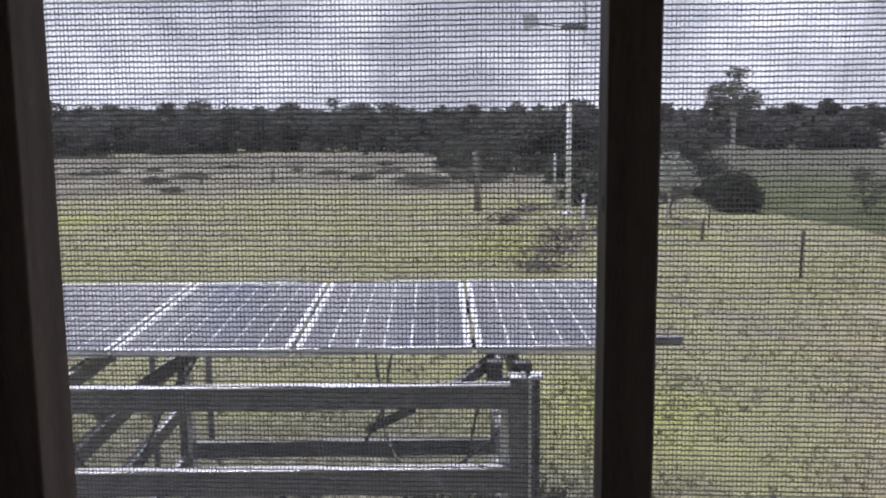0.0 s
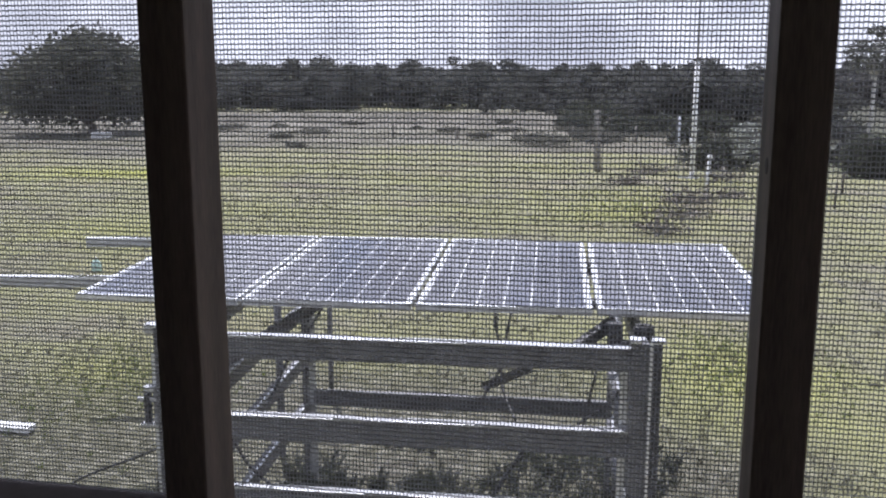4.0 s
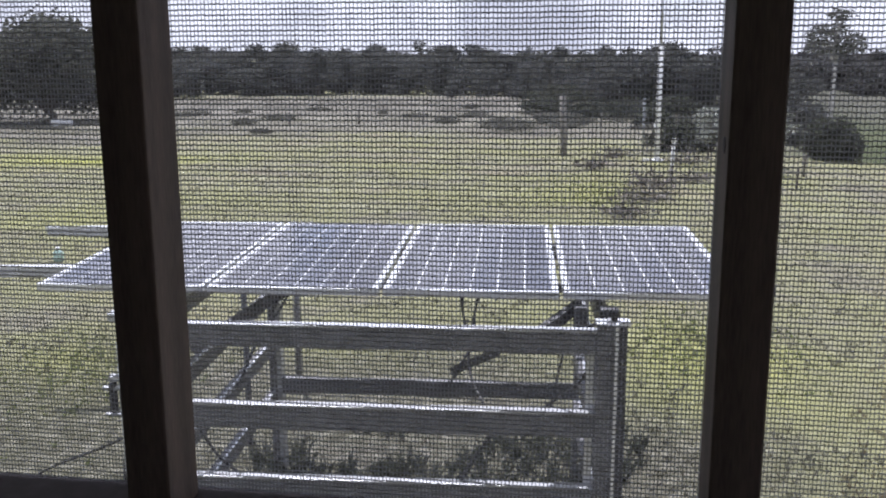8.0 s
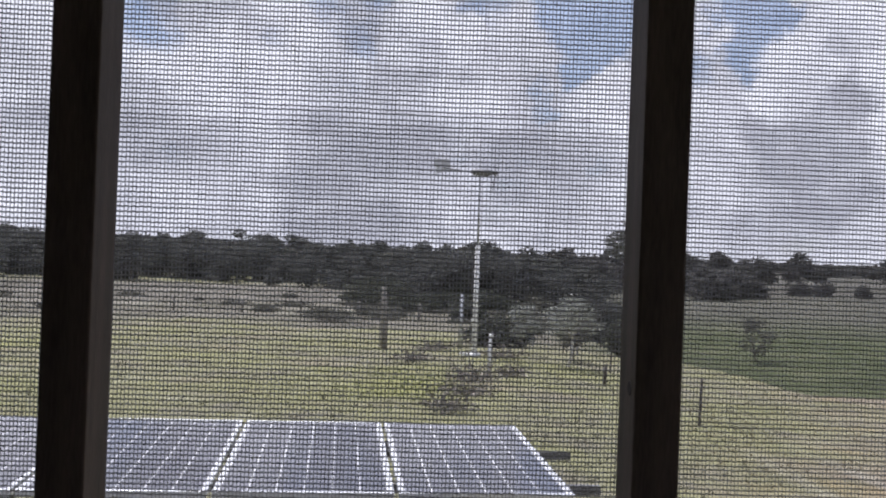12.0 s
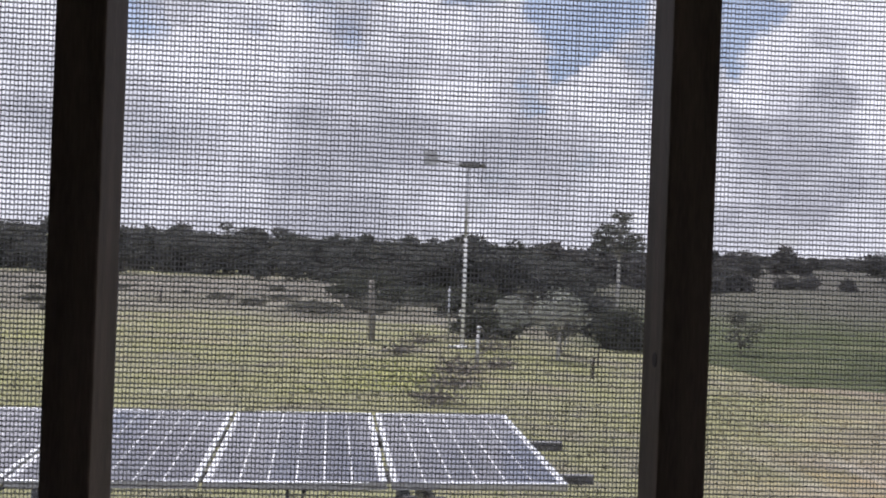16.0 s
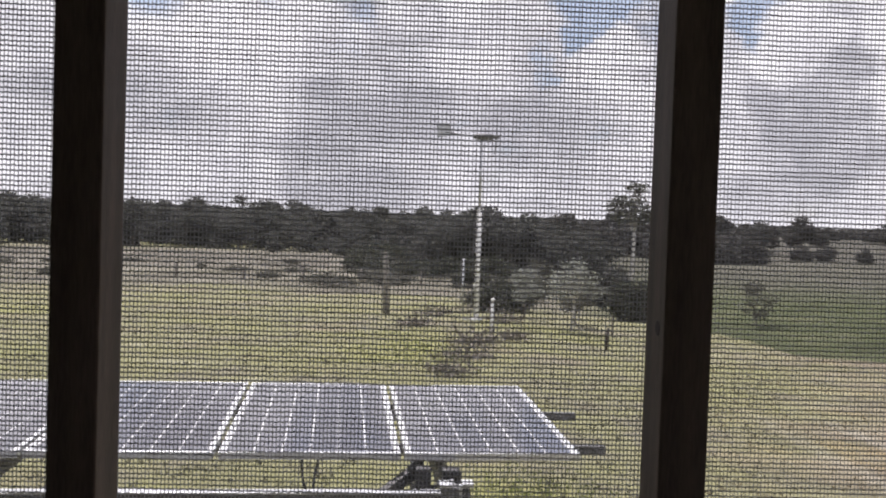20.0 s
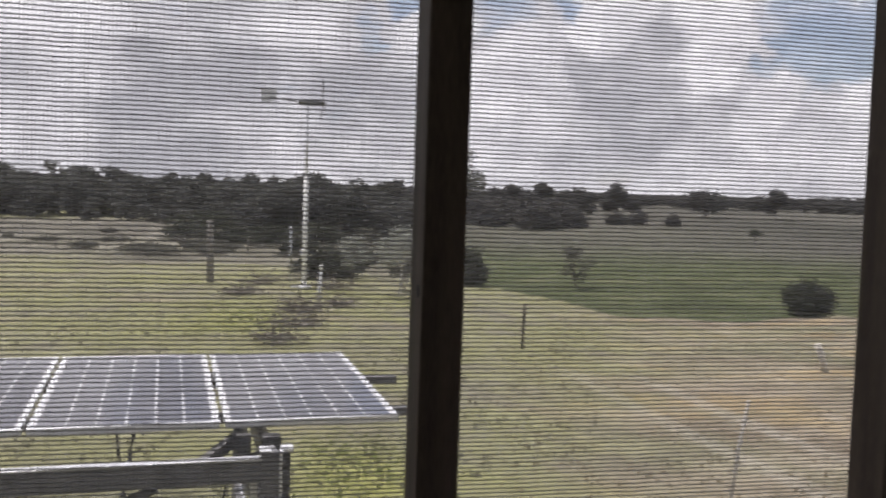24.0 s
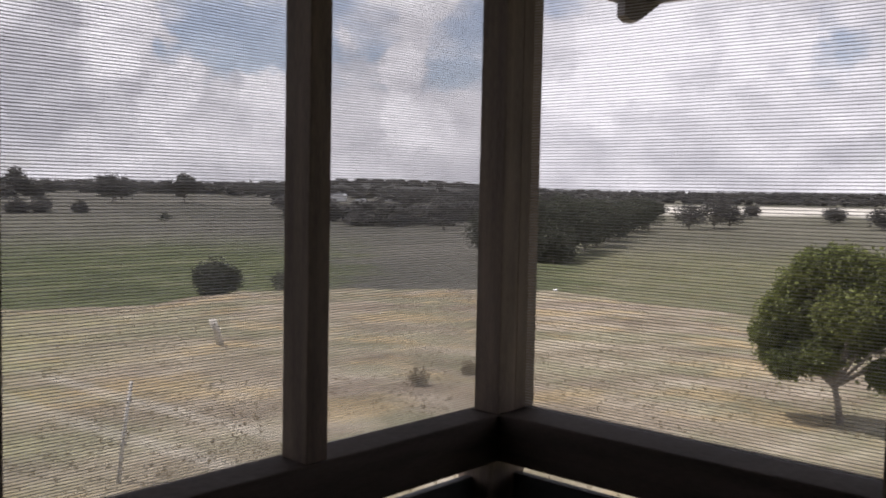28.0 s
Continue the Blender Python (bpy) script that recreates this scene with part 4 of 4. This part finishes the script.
jug = thing("water_jug", at_ground(-8.46, 13.68), "small pale green plastic jug standing in the grass", "jug")
part("jug_body", tube([(0, 0, 0.0), (0, 0, 0.02), (0, 0, 0.15), (0, 0, 0.19), (0, 0, 0.215)], [0.075, 0.085, 0.085, 0.055, 0.03], 12), JUG, jug)
part("jug_cap", tube([(0, 0, 0.217), (0, 0, 0.245)], [0.036, 0.034], 10), WHITE, jug, "white screw cap")
trough = thing("stock_trough", at_ground(-42.34, 70.65), "low white stock trough under the shade tree", "trough", turn=20)
part("trough_base", box(-0.8, 0.8, -0.3, 0.3, -0.05, 0.12, 0.02), WHITE, trough)
for x0, x1, y0, y1 in ((-0.8, 0.8, -0.3, -0.25), (-0.8, 0.8, 0.25, 0.3), (-0.8, -0.75, -0.248, 0.248), (0.75, 0.8, -0.248, 0.248)):
    part("trough_side", box(x0, x1, y0, y1, 0.122, 0.42, 0.008), WHITE, trough)


# ---- vegetation ----
def leaf_mesh(name, blobs, count, size, mat, rng, droop=0.0, shell=0.55):
    """Many small leaf clumps scattered through ellipsoids: each a bent pair of quads."""
    total = sum(b[3] * b[3] for b in blobs)
    pos = []
    for cx, cy, cz, r, flat in blobs:
        n = max(6, int(count * r * r / total))
        d = rng.normal(size=(n, 3))
        d /= np.linalg.norm(d, axis=1)[:, None]
        rad = r * (shell + (1 - shell) * rng.random(n) ** 0.5) * (1 + 0.18 * rng.normal(size=n))
        q = d * rad[:, None]
        q[:, 2] *= flat
        pos.append(q + (cx, cy, cz))
    pos = np.concatenate(pos)
    n = len(pos)
    s = size * rng.uniform(0.55, 1.35, n)[:, None]
    a = rng.normal(size=(n, 3))
    a[:, 2] -= droop
    a /= np.linalg.norm(a, axis=1)[:, None]
    b2 = np.cross(a, rng.normal(size=(n, 3)))
    b2 /= np.linalg.norm(b2, axis=1)[:, None]
    bend = np.cross(a, b2) * s * 0.35
    v = np.stack([pos - a * s - b2 * s * 0.25, pos - a * s * 0.2 - b2 * s * 0.75, pos + a * s, pos - a * s * 0.1 + b2 * s * 0.8, pos + bend], 1).reshape(-1, 3)
    base = (np.arange(n) * 5)[:, None]
    f = np.concatenate([base + (0, 1, 4), base + (1, 2, 4), base + (2, 3, 4), base + (3, 0, 4)])
    me = bpy.data.meshes.new(name)
    me.from_pydata(v.tolist(), [], f.tolist())
    me.materials.append(mat)
    return me


def tree(name, label, x, y, h, w, seed, trunk=0.35, leaf=LEAF_GUM, bark=BARK, count=900, size=0.0, blobs=7, flat=0.75, category="tree", group="", open_crown=0.0, lean=0.0, droop=0.3, bole=0.0, dome=0.0, lump=1.0, crown=()):
    """A tapered trunk, limbs to every clump of the crown, and many small leaf clumps."""
    rng = np.random.default_rng(seed)
    t = thing(name, at_ground(x, y), label, category, group)
    r = w / 2
    low = h * trunk
    clumps = []
    for k in range(blobs):
        a = 2 * math.pi * (k + rng.uniform(-0.3, 0.3)) / max(1, blobs - 1)
        up = rng.uniform(0.0, 1.0)
        reach = r * (1 - dome * up) * (0.62 if k else 0.0) * math.sqrt(max(0.1, 1 - (up - 0.35) ** 2 * 1.6)) * rng.uniform(0.75, 1.1)
        br = r * rng.uniform(0.40, 0.58) * (1 - 0.35 * open_crown) * lump
        cz = low + br * flat * 0.8 + up * max(0.05, h - low - br * flat * 1.8)
        if k == 0:
            cz = h - br * flat * 1.05
        clumps.append((reach * math.cos(a) + lean * (cz - low), reach * math.sin(a), cz, br, flat))
    if crown:
        clumps = [(a * 0.302 + c * 0.953, -a * 0.953 + c * 0.302, z, cr, 0.85) for a, c, z, cr in crown]
    br = bole or max(0.02, 0.028 * h)
    bm = bmesh.new()
    split = Vector((lean * low * 0.4 + 0.06 * w * rng.uniform(-1, 1), 0.05 * w * rng.uniform(-1, 1), max(low, h * 0.12)))
    mid = Vector((split.x * 0.3 + 0.03 * w * rng.uniform(-1, 1), split.y * 0.3, split.z * 0.5))
    add_tube(bm, [(0, 0, -0.3), (0, 0, 0.02), tuple(mid), tuple(split)], [br * 1.5, br * 1.15, br * 0.95, br * 0.8], 8)
    bmesh.ops.recalc_face_normals(bm, faces=bm.faces)
    part("trunk", bm, bark, t)
    for cx, cy, cz, cr, _ in clumps:
        bm = bmesh.new()
        e = Vector((cx, cy, cz))
        m = split.lerp(e, 0.5) + Vector((rng.uniform(-1, 1) * 0.1 * r, rng.uniform(-1, 1) * 0.1 * r, 0.06 * h))
        add_tube(bm, [tuple(split - Vector((0, 0, 0.02 * h))), tuple(m), tuple(e)], [br * 0.6, br * 0.38, br * 0.12], 5)
        bmesh.ops.recalc_face_normals(bm, faces=bm.faces)
        part("limb", bm, bark, t)
    me = leaf_mesh("crown", clumps, count, size or 0.035 * (h + w) / 2 + 0.05, leaf, rng, droop, 0.35 if not open_crown else 0.55)
    o = new("crown", me)
    o.parent = t
    return t


def bush(name, label, x, y, h, w, seed, leaf=LEAF_DARK, count=700, size=0.12, category="bush", group="", flat=0.0, twiggy=False):
    rng = np.random.default_rng(seed)
    t = thing(name, at_ground(x, y), label, category, group)
    n = 6
    k = flat or h / w
    clumps = [(0, 0, h * 0.5, w * 0.36, k * 1.25)]
    for i in range(n):
        a = 2 * math.pi * i / n + rng.uniform(-0.4, 0.4)
        br = w * rng.uniform(0.20, 0.30)
        clumps.append((w * 0.3 * math.cos(a), w * 0.3 * math.sin(a), min(h - br * k, br * k * rng.uniform(0.8, 1.7)), br, k * 1.2))
    for cx, cy, cz, cr, _ in clumps:
        bm = bmesh.new()
        add_tube(bm, [(0.1 * cx, 0.1 * cy, -0.15), (cx * 0.5, cy * 0.5, cz * 0.6), (cx, cy, cz)], [0.02 * w, 0.013 * w, 0.005 * w], 5)
        if twiggy:
            for _ in range(5):
                e = Vector((cx, cy, cz)) + Vector(rng.normal(size=3)) * cr * 0.8
                e.z = max(e.z, 0.05)
                add_tube(bm, [(cx * 0.5, cy * 0.5, cz * 0.6), tuple(e)], [0.009 * w, 0.003 * w], 4)
        bmesh.ops.recalc_face_normals(bm, faces=bm.faces)
        part("stem", bm, BARK, t)
    o = new("foliage", leaf_mesh("foliage", clumps, count, size, leaf, rng, 0.0, 0.3))
    o.parent = t
    return t


tree("orchard_tree", "leafy round green tree on a thin trunk in dry grass", 16.59, 3.975, 3.1, 3.0, 17, 0.22, LEAF_GREEN, BARK, 52000, 0.038, bole=0.06,
     crown=[(-1.2, 0, 1.45, 0.30), (-1.05, 0.2, 1.1, 0.32), (-0.85, -0.2, 0.98, 0.30), (-1.0, 0, 1.85, 0.36), (-0.75, 0.2, 2.25, 0.38), (-0.45, -0.1, 2.58, 0.38), (-0.05, 0, 2.66, 0.38), (0.3, 0.2, 2.52, 0.40),
            (0.6, 0, 2.28, 0.42), (0.95, 0.1, 1.9, 0.42), (1.2, 0, 1.45, 0.38), (1.0, -0.1, 1.0, 0.36), (0.65, 0.1, 0.88, 0.32), (-0.5, 0.3, 1.6, 0.5), (0, -0.4, 1.9, 0.5), (0.4, 0.3, 1.65, 0.5), (-0.4, -0.2, 1.15, 0.36), (0.05, 0.3, 1.4, 0.4)])
tree("tall_gum", "tall gum tree with bare trunk and open high crown", 26.55, 105.8, 16.0, 6.6, 21, 0.66, LEAF_GUM, PALE_BARK, 1700, 0.17, 12, 0.62, open_crown=0.7, bole=0.26)
tree("shade_tree", "broad spreading dark gum tree at the paddock edge", -46.48, 75.95, 9.5, 13.5, 31, 0.10, LEAF_GUM, BARK, 21000, 0.20, 20, 0.75, bole=0.4)
tree("ghost_tree", "small pale grey tree with thin foliage by the turbine", 6.64, 33.46, 2.7, 2.3, 41, 0.4, LEAF_PALE, PALE_BARK, 1500, 0.05, 11, 0.7, open_crown=0.5, bole=0.05)
tree("pale_tree", "small pale sunlit tree near the fence line", 5.48, 38.16, 2.2, 1.6, 42, 0.35, LEAF_PALE, BARK, 1100, 0.055, 7, 0.8, open_crown=0.4, bole=0.04)
tree("crest_tree", "small crooked tree on the dry crest", 23.79, 25.86, 1.45, 1.5, 43, 0.45, LEAF_DARK, BARK, 500, 0.08, 6, 0.6, bole=0.05, lean=-0.5)
bush("dark_bush", "dense dark rounded bush at the end of the lawn", 11.45, 42.51, 2.05, 2.4, 51, LEAF_DARK, 5200, 0.10)
bush("low_dark_bush", "low dark bush behind the turbine mast", 5.01, 43.17, 1.5, 3.2, 52, LEAF_DARK, 3200, 0.10)
tree("scrub_tree", "thin grey-green tree among the scrub", 8.35, 41.0, 2.4, 2.0, 58, 0.3, LEAF_SCRUB, PALE_BARK, 700, 0.06, 9, 0.8, open_crown=0.6, bole=0.05)
tree("scrub_tree", "thin grey-green tree among the scrub", 6.9, 45.5, 2.6, 2.6, 59, 0.2, LEAF_SCRUB, PALE_BARK, 1000, 0.06, 9, 0.8, open_crown=0.6, bole=0.05)
tree("scrub_tree", "low grey tree among the scrub", 7.4, 36.5, 1.5, 1.8, 60, 0.3, LEAF_SCRUB, BARK, 1200, 0.05, 8, 0.8, open_crown=0.7, bole=0.04)
bush("valley_bush", "round dark bush on the valley slope", 67.60, 96.69, 4.7, 5.6, 53, LEAF_DARK, 5000, 0.17)
bush("valley_bush", "dark bush low on the valley slope", 76.82, 91.42, 4.2, 7.0, 57, LEAF_GUM, 4500, 0.17)
tree("wispy_tree", "thin wispy grey-green tree below the crest", 49.81, 127.00, 6.4, 6.2, 54, 0.15, LEAF_SCRUB, BARK, 1300, 0.14, 10, 0.8, open_crown=0.8, bole=0.13)
tree("bare_tree", "thin grey sapling in the valley", 135.77, 220.33, 4.0, 4.0, 55, 0.4, LEAF_DARK, BARK, 220, 0.25, 6, 0.7, bole=0.12)
bush("weed_clump", "small straw-coloured weed clump in dry grass", 13.16, 10.40, 0.46, 0.42, 61, DRY_GRASS, 420, 0.022, group="weed clumps", twiggy=True)
bush("weed_clump", "small straw-coloured weed clump in dry grass", 14.90, 10.66, 0.34, 0.34, 62, DRY_GRASS, 360, 0.022, group="weed clumps", twiggy=True)
for i, (x, y, h, w) in enumerate(((2.48, 26.09, 0.75, 2.6), (1.52, 19.99, 0.65, 1.5), (2.05, 22.79, 0.55, 2.0), (3.80, 27.58, 0.5, 1.5), (0.78, 30.50, 0.5, 2.0), (4.14, 33.98, 0.7, 2.2), (1.73, 37.49, 0.8, 2.4))):
    bush("brush_heap", "tangled heap of dry grey brushwood round the mast", x, y, h * 0.7, w * 0.9, 70 + i, TWIGS, 170, 0.05, "brushwood", "brush heaps", twiggy=True)
for i, (x, y, h, w) in enumerate(((-3.72, 96.02, 1.5, 5.5), (0.92, 88.00, 1.6, 5), (3.97, 84.0, 1.9, 5.2), (8.85, 88.95, 2.0, 5), (-2.36, 118.02, 2.6, 10), (6.74, 114.96, 3.2, 9), (5.6, 72.0, 1.4, 2.6), (9.4, 66.0, 1.5, 2.6))):
    bush("scrub_clump", "dark scrub clump at the far edge of the lawn", x, y, h, w, 90 + i, LEAF_DARK, 1800, 0.19, "scrub", "scrub clumps")

low_rng = np.random.default_rng(77)
for i in range(44):
    a, r = radians(low_rng.uniform(-10, 26 if i % 2 else 5)), low_rng.uniform(66, 106)
    h = low_rng.uniform(0.25, 0.75)
    bush("scrub_clump", "low grey-green scrub clump in rough grass", 0.5 - r * math.sin(a), r * math.cos(a), h, h * low_rng.uniform(3.0, 7.0), 300 + i, LEAF_SCRUB, 420, 0.10, "scrub", "scrub clumps")

for i, (x, y, h, w) in enumerate(((138.05, 298.85, 5.6, 7.5), (148.89, 293.65, 4.6, 5.6), (131.61, 301.72, 5.2, 8.0), (228.46, 277.62, 6.5, 8.8))):
    bush("slope_bush", "round grey-green bush under the field trees", x, y, h, w, 360 + i, LEAF_FAR, 1800, 0.3, group="slope bushes")

# trees that stand singly on the far side of the valley
FAR_TREES = [(149.10, 343.43, 14.2, 13.5), (134.36, 346.35, 12.4, 14), (121.15, 352.84, 14.4, 11.5), (108.51, 353.41, 14.0, 11), (97.10, 339.13, 12.5, 12), (84.90, 329.27, 12.0, 13),
             (194.95, 357.73, 11.8, 19.5), (224.79, 351.58, 13.0, 11.5), (281.63, 359.74, 6.3, 8.3), (161.93, 358.26, 8.5, 9.0), (208.70, 204.50, 6.2, 6.2), (210.04, 186.25, 8.2, 7.0)]
for i, (x, y, h, w) in enumerate(FAR_TREES):
    tree("field_tree", "dark spreading gum tree standing on the far green slope", x, y, h, w, 120 + i, 0.18, LEAF_FAR, BARK, 2200, 0.019 * (h + w), 9, 0.7, "tree", "field trees", bole=0.35)
# a grove that climbs away along the valley: bearing, distance, height, width
GROVE = [(-51.6, 186, 11.0, 11), (-52.8, 182, 12.6, 11), (-53.8, 185, 13.4, 11), (-54.8, 183, 12.0, 11), (-55.6, 192, 13.6, 10), (-56.4, 202, 12.8, 11), (-55.2, 178, 7.0, 9), (-57.1, 214, 12.4, 11), (-57.8, 228, 11.8, 11),
         (-58.5, 246, 11.6, 12), (-59.2, 268, 11.0, 12), (-59.9, 292, 11.2, 13), (-60.6, 312, 10.2, 12)]
for i, (a, r, h, w) in enumerate(GROVE):
    tree("grove_tree", "dark gum tree of a dense valley grove", 0.5 - r * math.sin(radians(a)), r * math.cos(radians(a)), h, w, 150 + i, 0.03, LEAF_DARK, BARK, 4000, 0.27, 12, 0.95, "tree", "valley grove", bole=0.35)
for i, (x, y, h, w) in enumerate(((276.5, 139.5, 9.0, 11), (283.2, 134.2, 10.8, 12), (287.67, 131.35, 8.5, 10), (361.21, 155.81, 5.5, 7.5), (332.47, 113.05, 6.0, 9), (301.99, 88.53, 7, 9))):
    tree("field_tree", "dark round tree beside the pale stubble field", x, y, h, w, 170 + i, 0.08, LEAF_FAR, BARK, 1600, 0.30, 9, 0.85, "tree", "field trees", bole=0.3)


def woods(name, label, rows, seed, leaf, size, dense=70, lobes=4, spread=1.0):
    """Far woodland as one mass of many tree crowns. rows: bearing from, to, distance, depth, height, number."""
    rng = np.random.default_rng(seed)
    clumps, bm = [], bmesh.new()
    for a0, a1, r0, deep, high, count in rows:
        for k in range(count):
            a = radians(a0 + (a1 - a0) * (k + rng.uniform(-0.5, 0.5)) / max(1, count - 1))
            r = r0 + rng.uniform(0, deep)
            x, y = 0.5 - r * math.sin(a), r * math.cos(a)
            z, h = ground_height(x, y), high * (rng.uniform(0.62, 0.98) if rng.random() < 0.88 else rng.uniform(1.0, 1.22))
            w = high * rng.uniform(0.38, 0.9) * spread
            add_tube(bm, [(x, y, z - 0.3), (x, y, z + h * 0.6)], [0.03 * h, 0.015 * h], 4, False)
            for _ in range(lobes):
                br = w * rng.uniform(0.28, 0.45)
                clumps.append((x + rng.uniform(-0.35, 0.35) * w, y + rng.uniform(-0.35, 0.35) * w, z + h * rng.uniform(0.22, 0.9) - 0.3 * br, br, 0.85 / spread))
            clumps.append((x, y, z + h - 0.25 * w / spread, w * 0.3, 0.8 / spread))
    me = leaf_mesh(name, clumps, len(clumps) * dense, size, leaf, rng, 0.0, 0.45)
    tagged(new(name, me), label, "woods", kind="stuff")
    tagged(new(name + "_trunks", mesh_of("trunks", bm, BARK)), "grey trunks inside the far woodland", "trunks", kind="stuff")


woods("tree_belt", "dark belt of gum woodland along the far side of the paddock",
      [(36.1, -6.4, 148, 14, 6.0, 84), (36.1, -10.4, 172, 25, 7.0, 70), (15.7, 14.9, 165, 6, 8.6, 2), (12.9, 11.0, 165, 8, 8.4, 4), (36.1, -12.4, 230, 40, 8.0, 50), (-2.3, -12.4, 110, 45, 6.6, 34), (7.8, -4.4, 128, 15, 3.2, 11)], 5, LEAF_BELT, 0.28, 190, spread=1.25)
woods("valley_woods", "distant dark woodland along the valley",
      [(-9.4, -20.6, 300, 60, 10.5, 30), (-38.8, -57.0, 295, 50, 8.5, 27), (-44.9, -61.1, 420, 160, 8, 46), (-16.5, -48.0, 620, 240, 8.0, 170)], 6, LEAF_FAR, 0.75, 90, spread=1.7)
woods("hedge_woods", "low distant tree lines between the far fields",
      [(-46.9, -79.3, 680, 40, 4.5, 90), (-46.9, -81.0, 860, 200, 5.5, 120), (-61.1, -81.3, 1100, 300, 8, 70)], 16, LEAF_FAR, 1.2, 45, spread=2.0)
woods("horizon_woods", "faint tree line on the far hills",
      [(40.2, -81.3, 1500, 900, 6.0, 1100)], 7, LEAF_FAR, 2.6, 20, 2, spread=5.0)


# far sheds
def shed(x, y, w, d, h, turn):
    s = thing("farm_shed", at_ground(x, y), "distant white farm shed among trees", "shed", "farm sheds", turn)
    part("shed_wall", box(-w / 2, w / 2, -d / 2, d / 2, -0.5, h), WHITE, s)
    bm = bmesh.new()
    v = [bm.verts.new(p) for p in ((-w / 2 - 0.3, -d / 2 - 0.3, h), (w / 2 + 0.3, -d / 2 - 0.3, h), (w / 2 + 0.3, d / 2 + 0.3, h), (-w / 2 - 0.3, d / 2 + 0.3, h), (-w / 2 - 0.3, 0, h + 1.4), (w / 2 + 0.3, 0, h + 1.4))]
    for q in ((0, 1, 5, 4), (2, 3, 4, 5), (0, 4, 3), (1, 2, 5), (3, 2, 1, 0)):
        bm.faces.new([v[i] for i in q])
    bmesh.ops.recalc_face_normals(bm, faces=bm.faces)
    part("shed_roof", bm, GALV, s)


for x, y, w, d, h, turn in ((371.15, 415.61, 12, 8, 3.4, 40), (304.91, 325.48, 7, 6, 2.8, 35), (398.23, 403.97, 9, 7, 3.0, 50)):
    shed(x, y, w, d, h, turn)


# ---- grass tufts ----
def tufts(name, label, spots, blades, size, mat, seed):
    rng = np.random.default_rng(seed)
    v, f = [], []
    for x, y in spots:
        z = ground_height(x, y)
        s = size * rng.uniform(0.5, 1.5)
        for _ in range(blades):
            a, lean, hgt = rng.uniform(0, 6.28), rng.uniform(0.1, 0.8), s * rng.uniform(0.6, 1.3)
            dx, dy = math.cos(a), math.sin(a)
            px, py = x + dx * s * 0.3 * rng.random(), y + dy * s * 0.3 * rng.random()
            w = 0.09 * s
            k = len(v)
            v += [(px - dy * w, py + dx * w, z - 0.02), (px + dy * w, py - dx * w, z - 0.02), (px + dx * lean * hgt * 0.5 - dy * w * 0.6, py + dy * lean * hgt * 0.5 + dx * w * 0.6, z + hgt * 0.65), (px + dx * lean * hgt, py + dy * lean * hgt, z + hgt * 0.95)]
            f += [(k, k + 1, k + 2), (k + 1, k + 3, k + 2)]
    me = bpy.data.meshes.new(name)
    me.from_pydata(v, [], f)
    me.materials.append(mat)
    tagged(new(name, me), label, "grass", kind="stuff")


rng = np.random.default_rng(3)
lawn_spots, dry_spots = [], []
while len(lawn_spots) < 5200:
    r, a = 3.5 + 40 * rng.random() ** 1.5, radians(rng.uniform(-24, 40))
    x, y = 0.5 - r * math.sin(a), r * math.cos(a)
    if y > 2.2 and noise.noise((x * 0.3, y * 0.3, 1.0)) > -0.15 and math.hypot((x + 2.6) * 0.92, (y - 5.2) * 0.9) > 3.6:
        lawn_spots.append((x, y))
while len(dry_spots) < 6500:
    r, a = 6 + 34 * rng.random() ** 1.3, radians(rng.uniform(-78, -18))
    x, y = 0.5 - r * math.sin(a), r * math.cos(a)
    if noise.noise((x * 0.25, y * 0.25, 4.0)) > -0.2:
        dry_spots.append((x, y))
tufts("lawn_grass", "short yellow-green grass tufts on the lawn", lawn_spots, 6, 0.055, GRASS, 8)
tufts("dry_grass", "dry straw-coloured grass tufts in the paddock", dry_spots, 6, 0.045, DRY_GRASS, 9)

green_spots = []
while len(green_spots) < 1700:
    k = rng.normal(size=2)
    pick = rng.random()
    if pick < 0.45:
        x, y = 0.75 + 0.9 * k[0], 24.6 + 2.4 * k[1]
    elif pick < 0.75:
        x, y = 2.1 + 0.55 * k[0], 10.3 + 0.9 * k[1]
    else:
        x, y = -4.9 + 0.6 * k[0], 8.4 + 1.0 * k[1]
    green_spots.append((x, y))
tufts("green_weeds", "patches of fresh green weeds in the lawn", green_spots, 7, 0.042, GREEN_GRASS, 10)
litter = []
while len(litter) < 1500:
    x, y = rng.uniform(-3.6, 2.4), rng.uniform(2.6, 7.5)
    litter.append((x, y))
tufts("ground_litter", "dry leaves and twigs littering the ground under the stand", litter, 4, 0.028, TWIGS, 12)
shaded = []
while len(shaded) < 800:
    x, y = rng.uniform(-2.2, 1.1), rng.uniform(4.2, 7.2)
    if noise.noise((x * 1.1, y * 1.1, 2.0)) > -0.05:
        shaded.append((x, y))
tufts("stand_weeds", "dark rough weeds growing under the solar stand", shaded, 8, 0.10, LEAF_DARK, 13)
